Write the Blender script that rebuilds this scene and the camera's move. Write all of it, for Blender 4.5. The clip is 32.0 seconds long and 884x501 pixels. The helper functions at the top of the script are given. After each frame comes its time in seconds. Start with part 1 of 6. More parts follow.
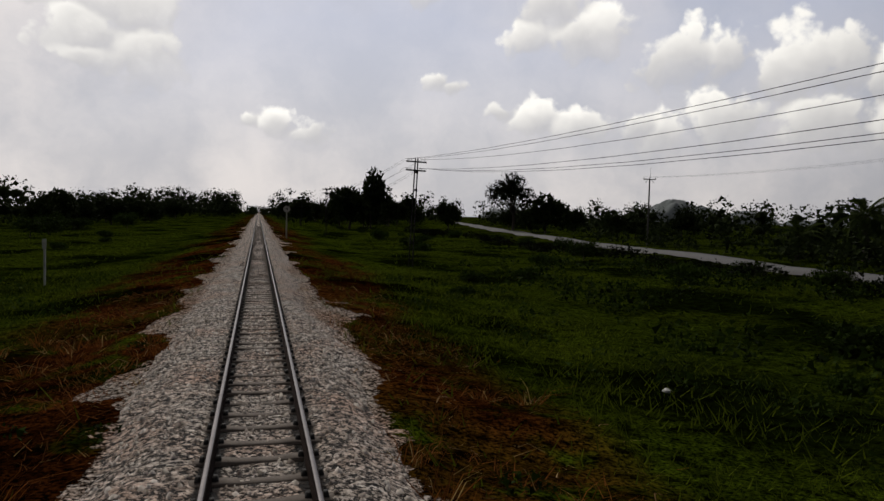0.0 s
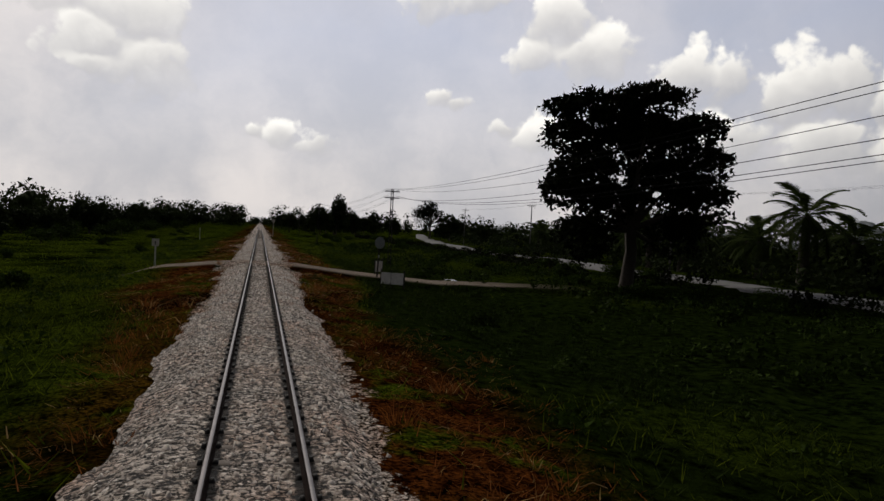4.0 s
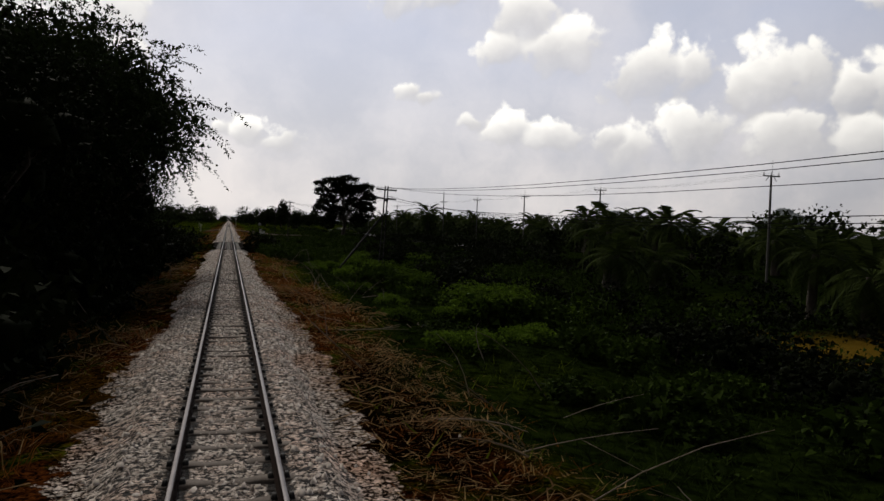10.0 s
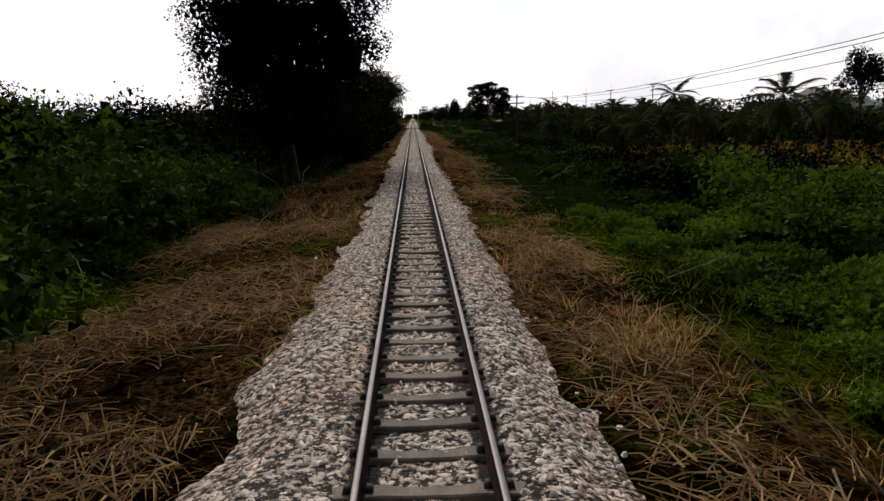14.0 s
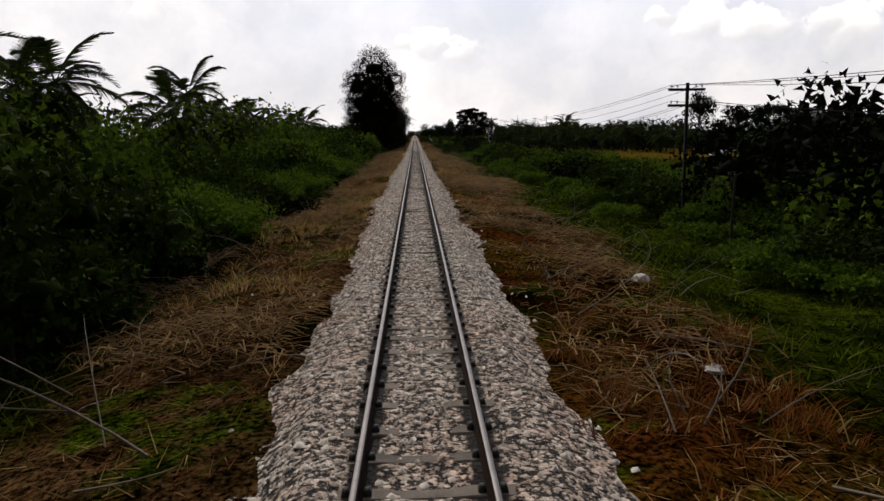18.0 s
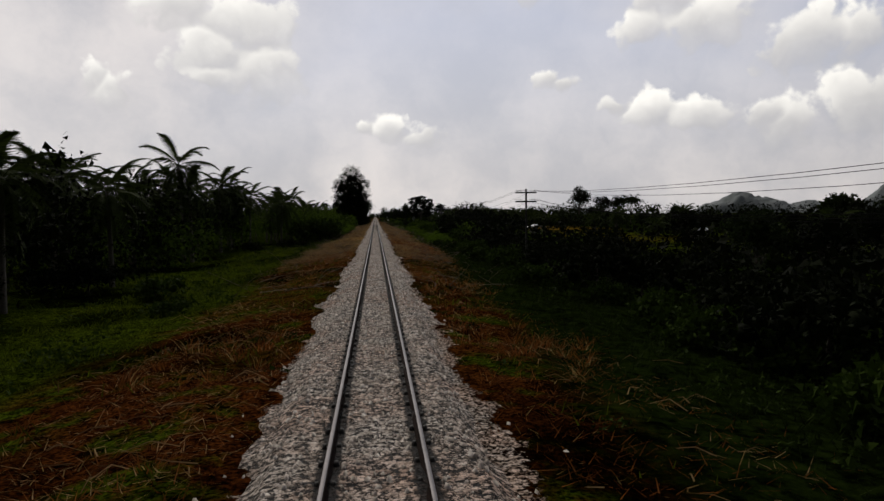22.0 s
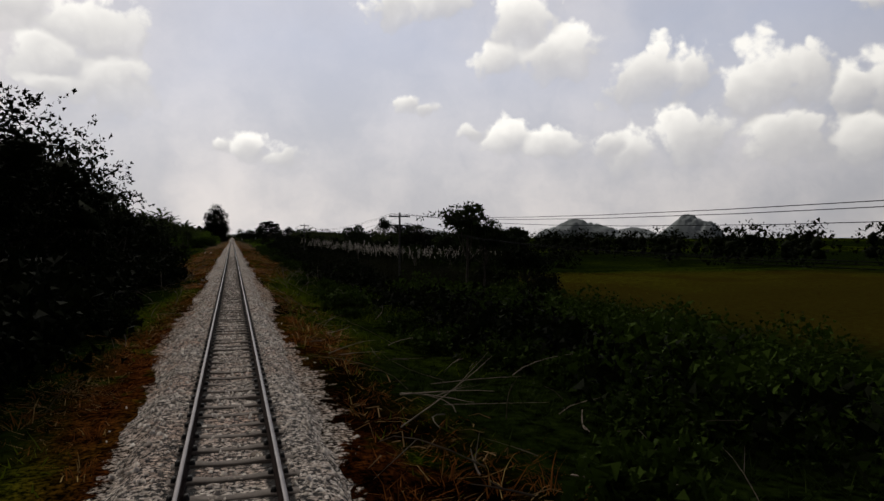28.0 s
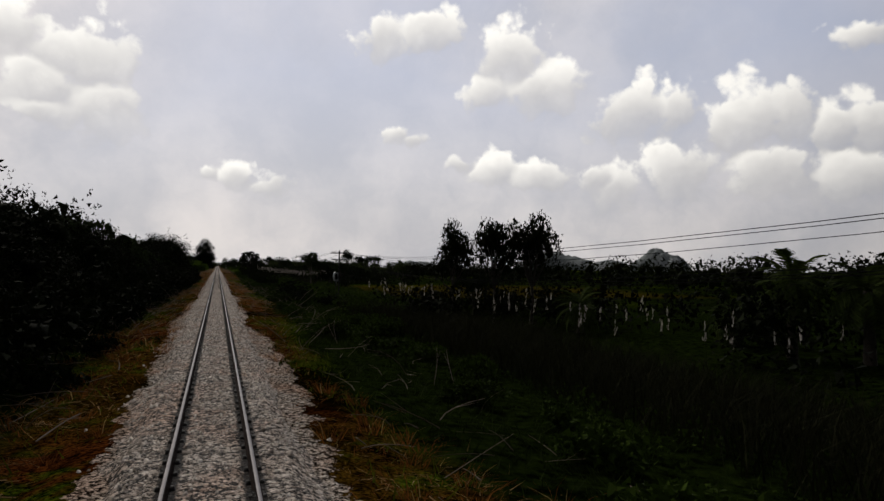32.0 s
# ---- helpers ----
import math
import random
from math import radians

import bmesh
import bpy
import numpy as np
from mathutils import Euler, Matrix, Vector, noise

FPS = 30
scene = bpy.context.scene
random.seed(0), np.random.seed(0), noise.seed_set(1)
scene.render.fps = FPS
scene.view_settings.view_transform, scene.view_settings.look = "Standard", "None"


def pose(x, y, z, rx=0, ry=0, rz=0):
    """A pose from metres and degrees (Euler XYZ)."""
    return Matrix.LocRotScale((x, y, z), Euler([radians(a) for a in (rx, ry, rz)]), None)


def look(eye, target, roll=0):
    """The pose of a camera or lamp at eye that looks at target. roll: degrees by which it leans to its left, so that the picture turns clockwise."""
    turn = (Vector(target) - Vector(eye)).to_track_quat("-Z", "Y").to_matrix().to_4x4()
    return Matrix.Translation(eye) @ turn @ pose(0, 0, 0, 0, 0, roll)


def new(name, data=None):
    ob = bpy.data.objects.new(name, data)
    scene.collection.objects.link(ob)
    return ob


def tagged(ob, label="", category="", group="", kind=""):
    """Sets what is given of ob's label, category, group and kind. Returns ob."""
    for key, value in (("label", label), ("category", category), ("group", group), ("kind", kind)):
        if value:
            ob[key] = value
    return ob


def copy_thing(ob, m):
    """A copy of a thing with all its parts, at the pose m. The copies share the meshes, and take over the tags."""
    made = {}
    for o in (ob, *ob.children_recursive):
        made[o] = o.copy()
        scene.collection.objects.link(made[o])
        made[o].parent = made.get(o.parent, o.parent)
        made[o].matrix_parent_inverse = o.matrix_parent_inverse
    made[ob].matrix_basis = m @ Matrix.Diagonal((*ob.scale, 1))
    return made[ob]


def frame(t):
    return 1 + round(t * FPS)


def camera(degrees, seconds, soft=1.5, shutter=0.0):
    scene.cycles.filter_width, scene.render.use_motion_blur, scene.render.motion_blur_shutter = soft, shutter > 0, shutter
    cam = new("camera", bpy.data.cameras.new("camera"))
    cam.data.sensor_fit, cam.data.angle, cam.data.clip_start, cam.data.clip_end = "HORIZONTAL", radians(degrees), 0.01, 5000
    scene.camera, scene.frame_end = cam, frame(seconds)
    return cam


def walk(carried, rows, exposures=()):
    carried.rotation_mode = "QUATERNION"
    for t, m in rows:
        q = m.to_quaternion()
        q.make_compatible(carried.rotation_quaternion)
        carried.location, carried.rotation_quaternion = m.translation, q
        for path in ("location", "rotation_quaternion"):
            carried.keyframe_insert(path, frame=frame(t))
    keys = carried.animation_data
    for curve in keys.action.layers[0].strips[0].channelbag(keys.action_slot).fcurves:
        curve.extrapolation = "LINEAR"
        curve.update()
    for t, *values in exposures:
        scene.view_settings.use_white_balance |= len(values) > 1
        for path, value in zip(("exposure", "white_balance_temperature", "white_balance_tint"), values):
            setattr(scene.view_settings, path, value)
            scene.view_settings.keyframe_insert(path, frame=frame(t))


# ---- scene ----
cam = camera(63.4, 32.0)
# seconds, place, tilt, lean and heading
PATH = [
    (0.0, -0.055, -0.0, 2.605, -2.80, -1.43, -14.38),
    (0.5, -0.059, -12.0, 2.605, -0.94, -0.97, -15.62),
    (1.0, -0.063, -24.0, 2.605, -2.66, -2.21, -14.66),
    (1.5, -0.067, -36.0, 2.605, -3.00, -1.42, -14.45),
    (2.0, -0.071, -48.0, 2.605, -0.10, -0.82, -13.13),
    (2.5, -0.075, -60.0, 2.605, -0.70, -2.63, -13.89),
    (4.5, -0.075, -108.0, 2.605, -1.65, -2.83, -14.62),
    (5.0, -0.075, -120.0, 2.605, -1.67, -2.18, -16.05),
    (5.5, -0.069, -132.0, 2.605, -2.06, -2.83, -16.08),
    (6.0, -0.064, -144.0, 2.605, -3.52, -1.99, -15.57),
    (6.5, -0.058, -156.0, 2.605, -2.11, -1.24, -16.70),
    (7.0, -0.052, -168.0, 2.605, -5.22, -0.84, -15.32),
    (7.5, -0.047, -180.0, 2.605, -6.66, -1.38, -14.47),
    (8.0, -0.041, -192.0, 2.605, -7.40, -1.11, -13.23),
    (8.5, -0.036, -204.0, 2.605, -6.03, -1.15, -15.19),
    (9.0, -0.030, -216.0, 2.605, -3.76, -1.63, -16.29),
    (9.5, -0.035, -228.0, 2.605, -3.40, -1.88, -15.83),
    (10.0, -0.040, -240.0, 2.605, -1.99, -1.73, -16.60),
    (10.5, -0.045, -252.0, 2.605, -2.05, -1.90, -17.80),
    (11.0, -0.050, -264.0, 2.605, -2.50, -1.98, -18.59),
    (11.5, -0.055, -276.0, 2.605, -3.79, -1.58, -18.21),
    (12.0, -0.060, -288.0, 2.605, -1.05, -1.44, -19.18),
    (12.5, -0.065, -300.0, 2.605, -1.87, -1.18, -17.27),
    (13.0, -0.070, -312.0, 2.605, -2.98, -1.98, -15.49),
    (13.5, -0.061, -324.0, 2.605, -7.84, -1.37, -7.64),
    (14.0, -0.053, -336.0, 2.605, -10.62, 1.03, -2.31),
    (14.5, -0.044, -348.0, 2.605, -10.72, 0.75, -1.06),
    (15.0, -0.035, -360.0, 2.605, -10.55, 0.92, -1.42),
    (15.5, -0.033, -372.0, 2.605, -10.50, 1.90, -1.64),
    (17.5, -0.026, -420.0, 2.605, -9.56, 0.73, -2.58),
    (18.0, -0.024, -432.0, 2.605, -9.29, 0.81, -2.14),
    (18.5, -0.022, -444.0, 2.605, -11.39, 1.07, -1.77),
    (19.0, -0.020, -456.0, 2.605, -12.18, 0.05, -1.37),
    (19.5, -0.013, -468.0, 2.605, -9.62, 0.49, -1.33),
    (20.0, -0.005, -480.0, 2.605, -5.41, 1.56, -2.92),
    (20.5, 0.002, -492.0, 2.605, -2.16, 2.02, -2.35),
    (21.0, 0.010, -504.0, 2.605, -1.74, 1.99, -3.58),
    (21.5, 0.017, -516.0, 2.605, -3.08, 0.74, -4.98),
    (22.0, 0.025, -528.0, 2.605, -2.83, 0.65, -5.31),
    (22.5, 0.025, -540.0, 2.605, -2.03, 0.49, -6.34),
    (23.0, 0.025, -552.0, 2.605, -1.85, -0.15, -7.06),
    (23.5, 0.025, -564.0, 2.605, -1.09, 0.59, -7.46),
    (24.0, 0.025, -576.0, 2.605, -3.05, -1.02, -7.84),
    (24.5, 0.025, -588.0, 2.605, 0.17, -1.21, -10.48),
    (25.0, 0.025, -600.0, 2.605, -1.06, -1.91, -10.87),
    (25.5, 0.025, -612.0, 2.605, 0.36, -2.29, -13.59),
    (27.5, 0.025, -660.0, 2.605, 0.48, -0.89, -15.36),
    (28.0, 0.025, -672.0, 2.605, -1.10, -0.07, -16.35),
    (28.5, 0.025, -684.0, 2.605, -4.05, 0.31, -14.34),
    (29.0, 0.025, -696.0, 2.605, -2.26, 0.47, -15.87),
    (29.5, 0.025, -708.0, 2.605, -1.12, -0.46, -15.41),
    (30.0, 0.025, -720.0, 2.605, -0.39, -0.16, -15.44),
    (30.5, 0.025, -732.0, 2.605, 0.59, -0.02, -17.60),
    (31.0, 0.025, -744.0, 2.605, -0.95, -0.17, -17.50),
    (31.5, 0.025, -756.0, 2.605, -1.34, 0.35, -17.12),
    (32.0, 0.025, -768.0, 2.605, 1.35, -0.73, -17.42),
]
EXPOSURE = [(0.0, 0.0), (6.8, 0.0), (8.2, 0.4), (9.2, 0.4), (10.4, 0.05), (12.8, 0.0), (13.6, 0.45), (14.2, 0.93), (16.0, 0.9), (17.5, 0.56), (18.3, 0.56), (19.2, 0.74), (20.2, 0.36), (20.8, 0.1), (21.2, 0.0), (32.0, 0.0)]
walk(cam, [(t, pose(x, y, z, 90 + p, r, w)) for t, x, y, z, p, r, w in PATH], EXPOSURE)

# ------------------------------------------------------------------ light
SUN_AZ, SUN_EL = radians(-10), radians(42)   # ahead of the lens, a little to the west, behind thin cloud


# cloud banks of the sky ahead: azimuth, elevation, half width, half height in degrees
EAST_BANKS = [(22.3, 16.2, 2.8, 2.5), (25.1, 14, 3.3, 1.9), (20.9, 13.7, 1.8, 1.7), (30.9, 11.8, 1.9, 1.9), (32.6, 12.4, 2.3, 2.1), (35.2, 12.2, 2, 2), (38.9, 10.6, 1.7, 2), (41, 11.2, 2.3, 2.7), (43.1, 11.5, 1.8, 2.7), (36.3, 7.7, 3.3, 2.1), (42.4, 7.2, 3.2, 2), (46.1, 10, 1.5, 1.7), (48.4, 10.2, 2.2, 2.1), (52.2, 9.9, 2.5, 2.4), (48.4, 6.8, 3.4, 1.7)]
LOW_PUFFS = [(14, 10.3, 1.3, 0.9), (15.2, 9.9, 1.2, 0.7), (18.9, 8.6, 1, 0.9), (21.6, 7.8, 2.1, 1.3), (25.1, 7.2, 2.4, 1.4), (29.5, 7.2, 1.5, 1.2), (30.9, 6.7, 1.4, 1.5), (-0.8, 7.1, 1, 0.8), (1.3, 6.8, 1.5, 1), (3.7, 6.3, 1.5, 1.1)]
HIGH_BANKS = [(-10.9, 14.6, 3.6, 1.8), (-8.9, 14.5, 3.1, 2.6), (-12.2, 12.4, 3, 2.1), (-8.4, 11.6, 2.7, 2.2), (-20.3, 10.3, 1.3, 1.2), (-19.2, 9.4, 1.4, 1.4), (12.3, 18, 2.2, 1.8), (16.4, 18.1, 3.1, 2.2), (48.8, 16.1, 2.6, 1.2), (-14.5, 15.5, 3, 2.2), (-12, 10.8, 2.4, 1)]
CLOUDS = EAST_BANKS + LOW_PUFFS + HIGH_BANKS


def sky_world():
    world = bpy.data.worlds.new("sky")
    scene.world = world
    world.use_nodes = True
    nt = world.node_tree
    nt.nodes.clear()
    N, L = nt.nodes, nt.links

    def node(kind, **inputs):
        n = N.new(kind)
        for k, v in inputs.items():
            n.inputs[int(k[1:])].default_value = v
        return n

    def math_node(op, a, b=None, c=None, clamp=False):
        n = N.new("ShaderNodeMath")
        n.operation, n.use_clamp = op, clamp
        for i, v in enumerate((a, b, c)):
            if v is None:
                continue
            if isinstance(v, (int, float)):
                n.inputs[i].default_value = v
            else:
                L.new(v, n.inputs[i])
        return n.outputs[0]

    def smooth(v, lo, hi):
        n = N.new("ShaderNodeMapRange")
        n.interpolation_type = "SMOOTHSTEP"
        n.inputs[1].default_value, n.inputs[2].default_value = lo, hi
        L.new(v, n.inputs[0])
        return n.outputs[0]

    def mix(f, a, b):
        n = N.new("ShaderNodeMix")
        n.data_type = "RGBA"
        for sock, v in ((n.inputs[0], f), (n.inputs[6], a), (n.inputs[7], b)):
            if isinstance(v, (int, float)):
                sock.default_value = v
            elif isinstance(v, tuple):
                sock.default_value = (*v, 1)
            else:
                L.new(v, sock)
        return n.outputs[2]

    coord = N.new("ShaderNodeTexCoord")
    sep = N.new("ShaderNodeSeparateXYZ")
    L.new(coord.outputs["Generated"], sep.inputs[0])
    dx, dy, dz = sep.outputs
    az = math_node("ARCTAN2", dx, dy)
    el = math_node("ARCSINE", dz)
    flat = N.new("ShaderNodeCombineXYZ")
    L.new(az, flat.inputs[0]), L.new(el, flat.inputs[1])

    def fbm(vec, scale, detail, rough=0.55, off=0.0):
        n = N.new("ShaderNodeTexNoise")
        n.noise_dimensions = "3D"
        n.inputs["Scale"].default_value, n.inputs["Detail"].default_value = scale, detail
        n.inputs["Roughness"].default_value = rough
        m = N.new("ShaderNodeMapping")
        m.inputs[1].default_value = (off, off * 0.7, off * 1.3)
        L.new(vec, m.inputs[0]), L.new(m.outputs[0], n.inputs["Vector"])
        return n

    # cloud lobes by azimuth and elevation (degrees), with half width and half height
    warp = fbm(flat.outputs[0], 13.0, 3.0, 0.6)
    wv = N.new("ShaderNodeVectorMath")
    wv.operation = "SUBTRACT"
    L.new(warp.outputs["Color"], wv.inputs[0])
    wv.inputs[1].default_value = (0.5, 0.5, 0.5)
    ws = N.new("ShaderNodeVectorMath")
    ws.operation = "MULTIPLY_ADD"
    L.new(wv.outputs[0], ws.inputs[0])
    ws.inputs[1].default_value = (0.050, 0.038, 0.0)
    L.new(flat.outputs[0], ws.inputs[2])
    curl = fbm(flat.outputs[0], 15.0, 9.0, 0.58, 2.3)
    vor = N.new("ShaderNodeTexVoronoi")
    vor.feature, vor.distance = "SMOOTH_F1", "EUCLIDEAN"
    vor.inputs["Scale"].default_value, vor.inputs["Smoothness"].default_value, vor.inputs["Detail"].default_value = 30.0, 0.25, 2.0
    L.new(ws.outputs[0], vor.inputs["Vector"])
    ragged = math_node("ADD", math_node("MULTIPLY_ADD", curl.outputs["Fac"], 1.7, -0.85), math_node("MULTIPLY_ADD", vor.outputs["Distance"], 0.55, -0.22))

    best = shade = None
    for a, e, ra, re in CLOUDS:
        m = N.new("ShaderNodeMapping")
        m.vector_type = "TEXTURE"
        m.inputs[1].default_value = (radians(a), radians(e), 0)
        m.inputs[3].default_value = (radians(ra * 1.5), radians(re * 1.45), 1)
        L.new(ws.outputs[0], m.inputs[0])
        ln = N.new("ShaderNodeVectorMath")
        ln.operation = "LENGTH"
        L.new(m.outputs[0], ln.inputs[0])
        up = N.new("ShaderNodeVectorMath")
        up.operation = "DOT_PRODUCT"
        up.inputs[1].default_value = (-0.3, 0.95, 0)
        L.new(m.outputs[0], up.inputs[0])
        d, u = ln.outputs["Value"], up.outputs["Value"]
        if best is None:
            best, shade = d, u
            continue
        w = smooth(math_node("SUBTRACT", best, d), -0.25, 0.25)
        blend = N.new("ShaderNodeMix")
        L.new(w, blend.inputs[0]), L.new(shade, blend.inputs[2]), L.new(u, blend.inputs[3])
        shade = blend.outputs[0]
        best = math_node("SMOOTH_MIN", best, d, 0.35)
    edge = math_node("ADD", best, ragged)
    # crisp heads, bases that melt into the haze
    puff = math_node("MULTIPLY", smooth(edge, 1.08, 0.74), math_node("MULTIPLY_ADD", smooth(shade, -0.9, 0.2), 0.7, 0.3))
    rim = math_node("MULTIPLY", smooth(edge, 0.2, 0.85), smooth(shade, -0.4, 0.6))
    lit = math_node("ADD", math_node("MULTIPLY", rim, 0.38), math_node("MULTIPLY", smooth(math_node("ADD", shade, math_node("MULTIPLY", ragged, -0.9)), -1.1, 0.9), 0.72), None, True)
    # the sun behind thin cloud ahead: the sky fades away from it
    sunv = Vector((math.sin(SUN_AZ) * math.cos(SUN_EL), math.cos(SUN_AZ) * math.cos(SUN_EL), math.sin(SUN_EL)))
    dot = N.new("ShaderNodeVectorMath")
    dot.operation = "DOT_PRODUCT"
    L.new(coord.outputs["Generated"], dot.inputs[0])
    dot.inputs[1].default_value = sunv
    toward = smooth(dot.outputs["Value"], -0.35, 0.85)

    sky = N.new("ShaderNodeTexSky")
    sky.sky_type, sky.sun_disc = "NISHITA", False
    sky.sun_elevation, sky.sun_rotation = SUN_EL, SUN_AZ
    sky.air_density, sky.dust_density, sky.ozone_density = 1.0, 2.5, 1.0
    broad = fbm(flat.outputs[0], 2.1, 5.0, 0.6, 3.7)
    fine = fbm(ws.outputs[0], 6.0, 6.0, 0.6, 8.1)
    veil = math_node("MULTIPLY_ADD", broad.outputs["Fac"], 1.5, -0.42, True)
    low = smooth(el, 0.42, -0.02)
    west = smooth(az, 0.25, -0.35)
    veil = math_node("MAXIMUM", veil, math_node("MAXIMUM", math_node("MULTIPLY", low, 0.85), math_node("MULTIPLY", west, 0.8)))
    tone = smooth(fine.outputs["Fac"], 0.28, 0.72)
    haze = mix(tone, (5.2, 5.1, 5.25), (8.3, 7.7, 7.3))
    base = mix(veil, mix(0.8, sky.outputs[0], (4.6, 5.0, 6.4)), haze)
    cloud = mix(lit, (5.4, 5.3, 5.4), (10.8, 10.5, 9.9))
    seen = mix(puff, base, cloud)
    fade = math_node("MULTIPLY_ADD", smooth(el, 0.34, 1.05), -0.80, 1.0)
    dim = math_node("MULTIPLY", math_node("MULTIPLY_ADD", toward, 0.94, 0.06), fade)
    sc = N.new("ShaderNodeVectorMath")
    sc.operation = "SCALE"
    L.new(seen, sc.inputs[0]), L.new(dim, sc.inputs["Scale"])
    bg = N.new("ShaderNodeBackground")
    bg.inputs["Strength"].default_value = 0.1
    L.new(sc.outputs[0], bg.inputs[0])
    out = N.new("ShaderNodeOutputWorld")
    L.new(bg.outputs[0], out.inputs[0])


sky_world()
sun = new("sun", bpy.data.lights.new("sun", "SUN"))
sun.data.energy, sun.data.angle, sun.data.color = 1.3, radians(7), (1.0, 0.93, 0.83)
sun.matrix_world = look((0, 0, 300), Vector((0, 0, 300)) - 100 * Vector((math.sin(SUN_AZ) * math.cos(SUN_EL), math.cos(SUN_AZ) * math.cos(SUN_EL), math.sin(SUN_EL))))

# ------------------------------------------------------------------ materials


def material(name, rough=0.9, metal=0.0, spec=0.3):
    m = bpy.data.materials.new(name)
    m.use_nodes = True
    b = m.node_tree.nodes["Principled BSDF"]
    b.inputs["Roughness"].default_value, b.inputs["Metallic"].default_value = rough, metal
    b.inputs["Specular IOR Level"].default_value = spec
    return m, m.node_tree, b


def tex_noise(nt, scale, detail=4.0, rough=0.6, vec=None):
    n = nt.nodes.new("ShaderNodeTexNoise")
    n.inputs["Scale"].default_value, n.inputs["Detail"].default_value, n.inputs["Roughness"].default_value = scale, detail, rough
    if vec is None:
        g = nt.nodes.new("ShaderNodeNewGeometry")
        vec = g.outputs["Position"]
    nt.links.new(vec, n.inputs["Vector"])
    return n


def ramp(nt, fac, stops):
    r = nt.nodes.new("ShaderNodeValToRGB")
    while len(r.color_ramp.elements) < len(stops):
        r.color_ramp.elements.new(0.5)
    for e, (p, c) in zip(r.color_ramp.elements, stops):
        e.position, e.color = p, (*c, 1)
    nt.links.new(fac, r.inputs[0])
    return r.outputs[0]


def mixed(nt, fac, a, b, mode="MIX"):
    n = nt.nodes.new("ShaderNodeMix")
    n.data_type, n.blend_type = "RGBA", mode
    for sock, v in ((n.inputs[0], fac), (n.inputs[6], a), (n.inputs[7], b)):
        if isinstance(v, (int, float)):
            sock.default_value = v
        elif isinstance(v, tuple):
            sock.default_value = (*v, 1)
        else:
            nt.links.new(v, sock)
    return n.outputs[2]


def bumped(nt, b, height, strength=0.6, distance=0.03):
    n = nt.nodes.new("ShaderNodeBump")
    n.inputs["Strength"].default_value, n.inputs["Distance"].default_value = strength, distance
    nt.links.new(height, n.inputs["Height"])
    nt.links.new(n.outputs[0], b.inputs["Normal"])
    return n


def plain(name, stops, scale=6.0, rough=0.8, metal=0.0, bump=0.3, spec=0.3, spread=0.0):
    """A grained and stained surface: colour stops over two scales of noise."""
    m, nt, b = material(name, rough, metal, spec)
    big, small = tex_noise(nt, scale, 5.0), tex_noise(nt, scale * 9, 3.0)
    f = mixed(nt, 0.4, big.outputs["Color"], small.outputs["Color"])
    sep = nt.nodes.new("ShaderNodeSeparateColor")
    nt.links.new(f, sep.inputs[0])
    col = ramp(nt, sep.outputs[0], stops)
    if spread:
        info = nt.nodes.new("ShaderNodeObjectInfo")
        hsv = nt.nodes.new("ShaderNodeHueSaturation")
        mr = nt.nodes.new("ShaderNodeMapRange")
        mr.inputs[3].default_value, mr.inputs[4].default_value = 1 - spread, 1 + spread
        nt.links.new(info.outputs["Random"], mr.inputs[0])
        nt.links.new(mr.outputs[0], hsv.inputs["Value"]), nt.links.new(col, hsv.inputs["Color"])
        col = hsv.outputs[0]
    nt.links.new(col, b.inputs["Base Color"])
    if bump:
        bumped(nt, b, small.outputs["Fac"], bump, 0.01)
    return m


def leafy(name, dark, light, translucent=0.25, rough=0.65):
    """Leaves: a hue for each plant and for each leaf, and some light through them."""
    m, nt, b = material(name, max(rough, 0.8), 0.0, 0.02)
    geo = nt.nodes.new("ShaderNodeNewGeometry")
    info = nt.nodes.new("ShaderNodeObjectInfo")
    patch = tex_noise(nt, 0.35, 3.0)
    s = nt.nodes.new("ShaderNodeMath")
    s.operation = "ADD"
    nt.links.new(geo.outputs["Random Per Island"], s.inputs[0]), nt.links.new(patch.outputs["Fac"], s.inputs[1])
    s2 = nt.nodes.new("ShaderNodeMath")
    s2.operation = "MULTIPLY_ADD"
    nt.links.new(info.outputs["Random"], s2.inputs[0])
    s2.inputs[1].default_value = 0.5
    nt.links.new(s.outputs[0], s2.inputs[2])
    f = nt.nodes.new("ShaderNodeMapRange")
    f.inputs[1].default_value, f.inputs[2].default_value = 0.45, 1.75
    nt.links.new(s2.outputs[0], f.inputs[0])
    col = mixed(nt, f.outputs[0], dark, light)
    nt.links.new(col, b.inputs["Base Color"])
    tr = nt.nodes.new("ShaderNodeBsdfTranslucent")
    nt.links.new(col, tr.inputs[0])
    mx = nt.nodes.new("ShaderNodeMixShader")
    mx.inputs[0].default_value = translucent
    out = nt.nodes["Material Output"]
    nt.links.new(b.outputs[0], mx.inputs[1]), nt.links.new(tr.outputs[0], mx.inputs[2]), nt.links.new(mx.outputs[0], out.inputs[0])
    return m


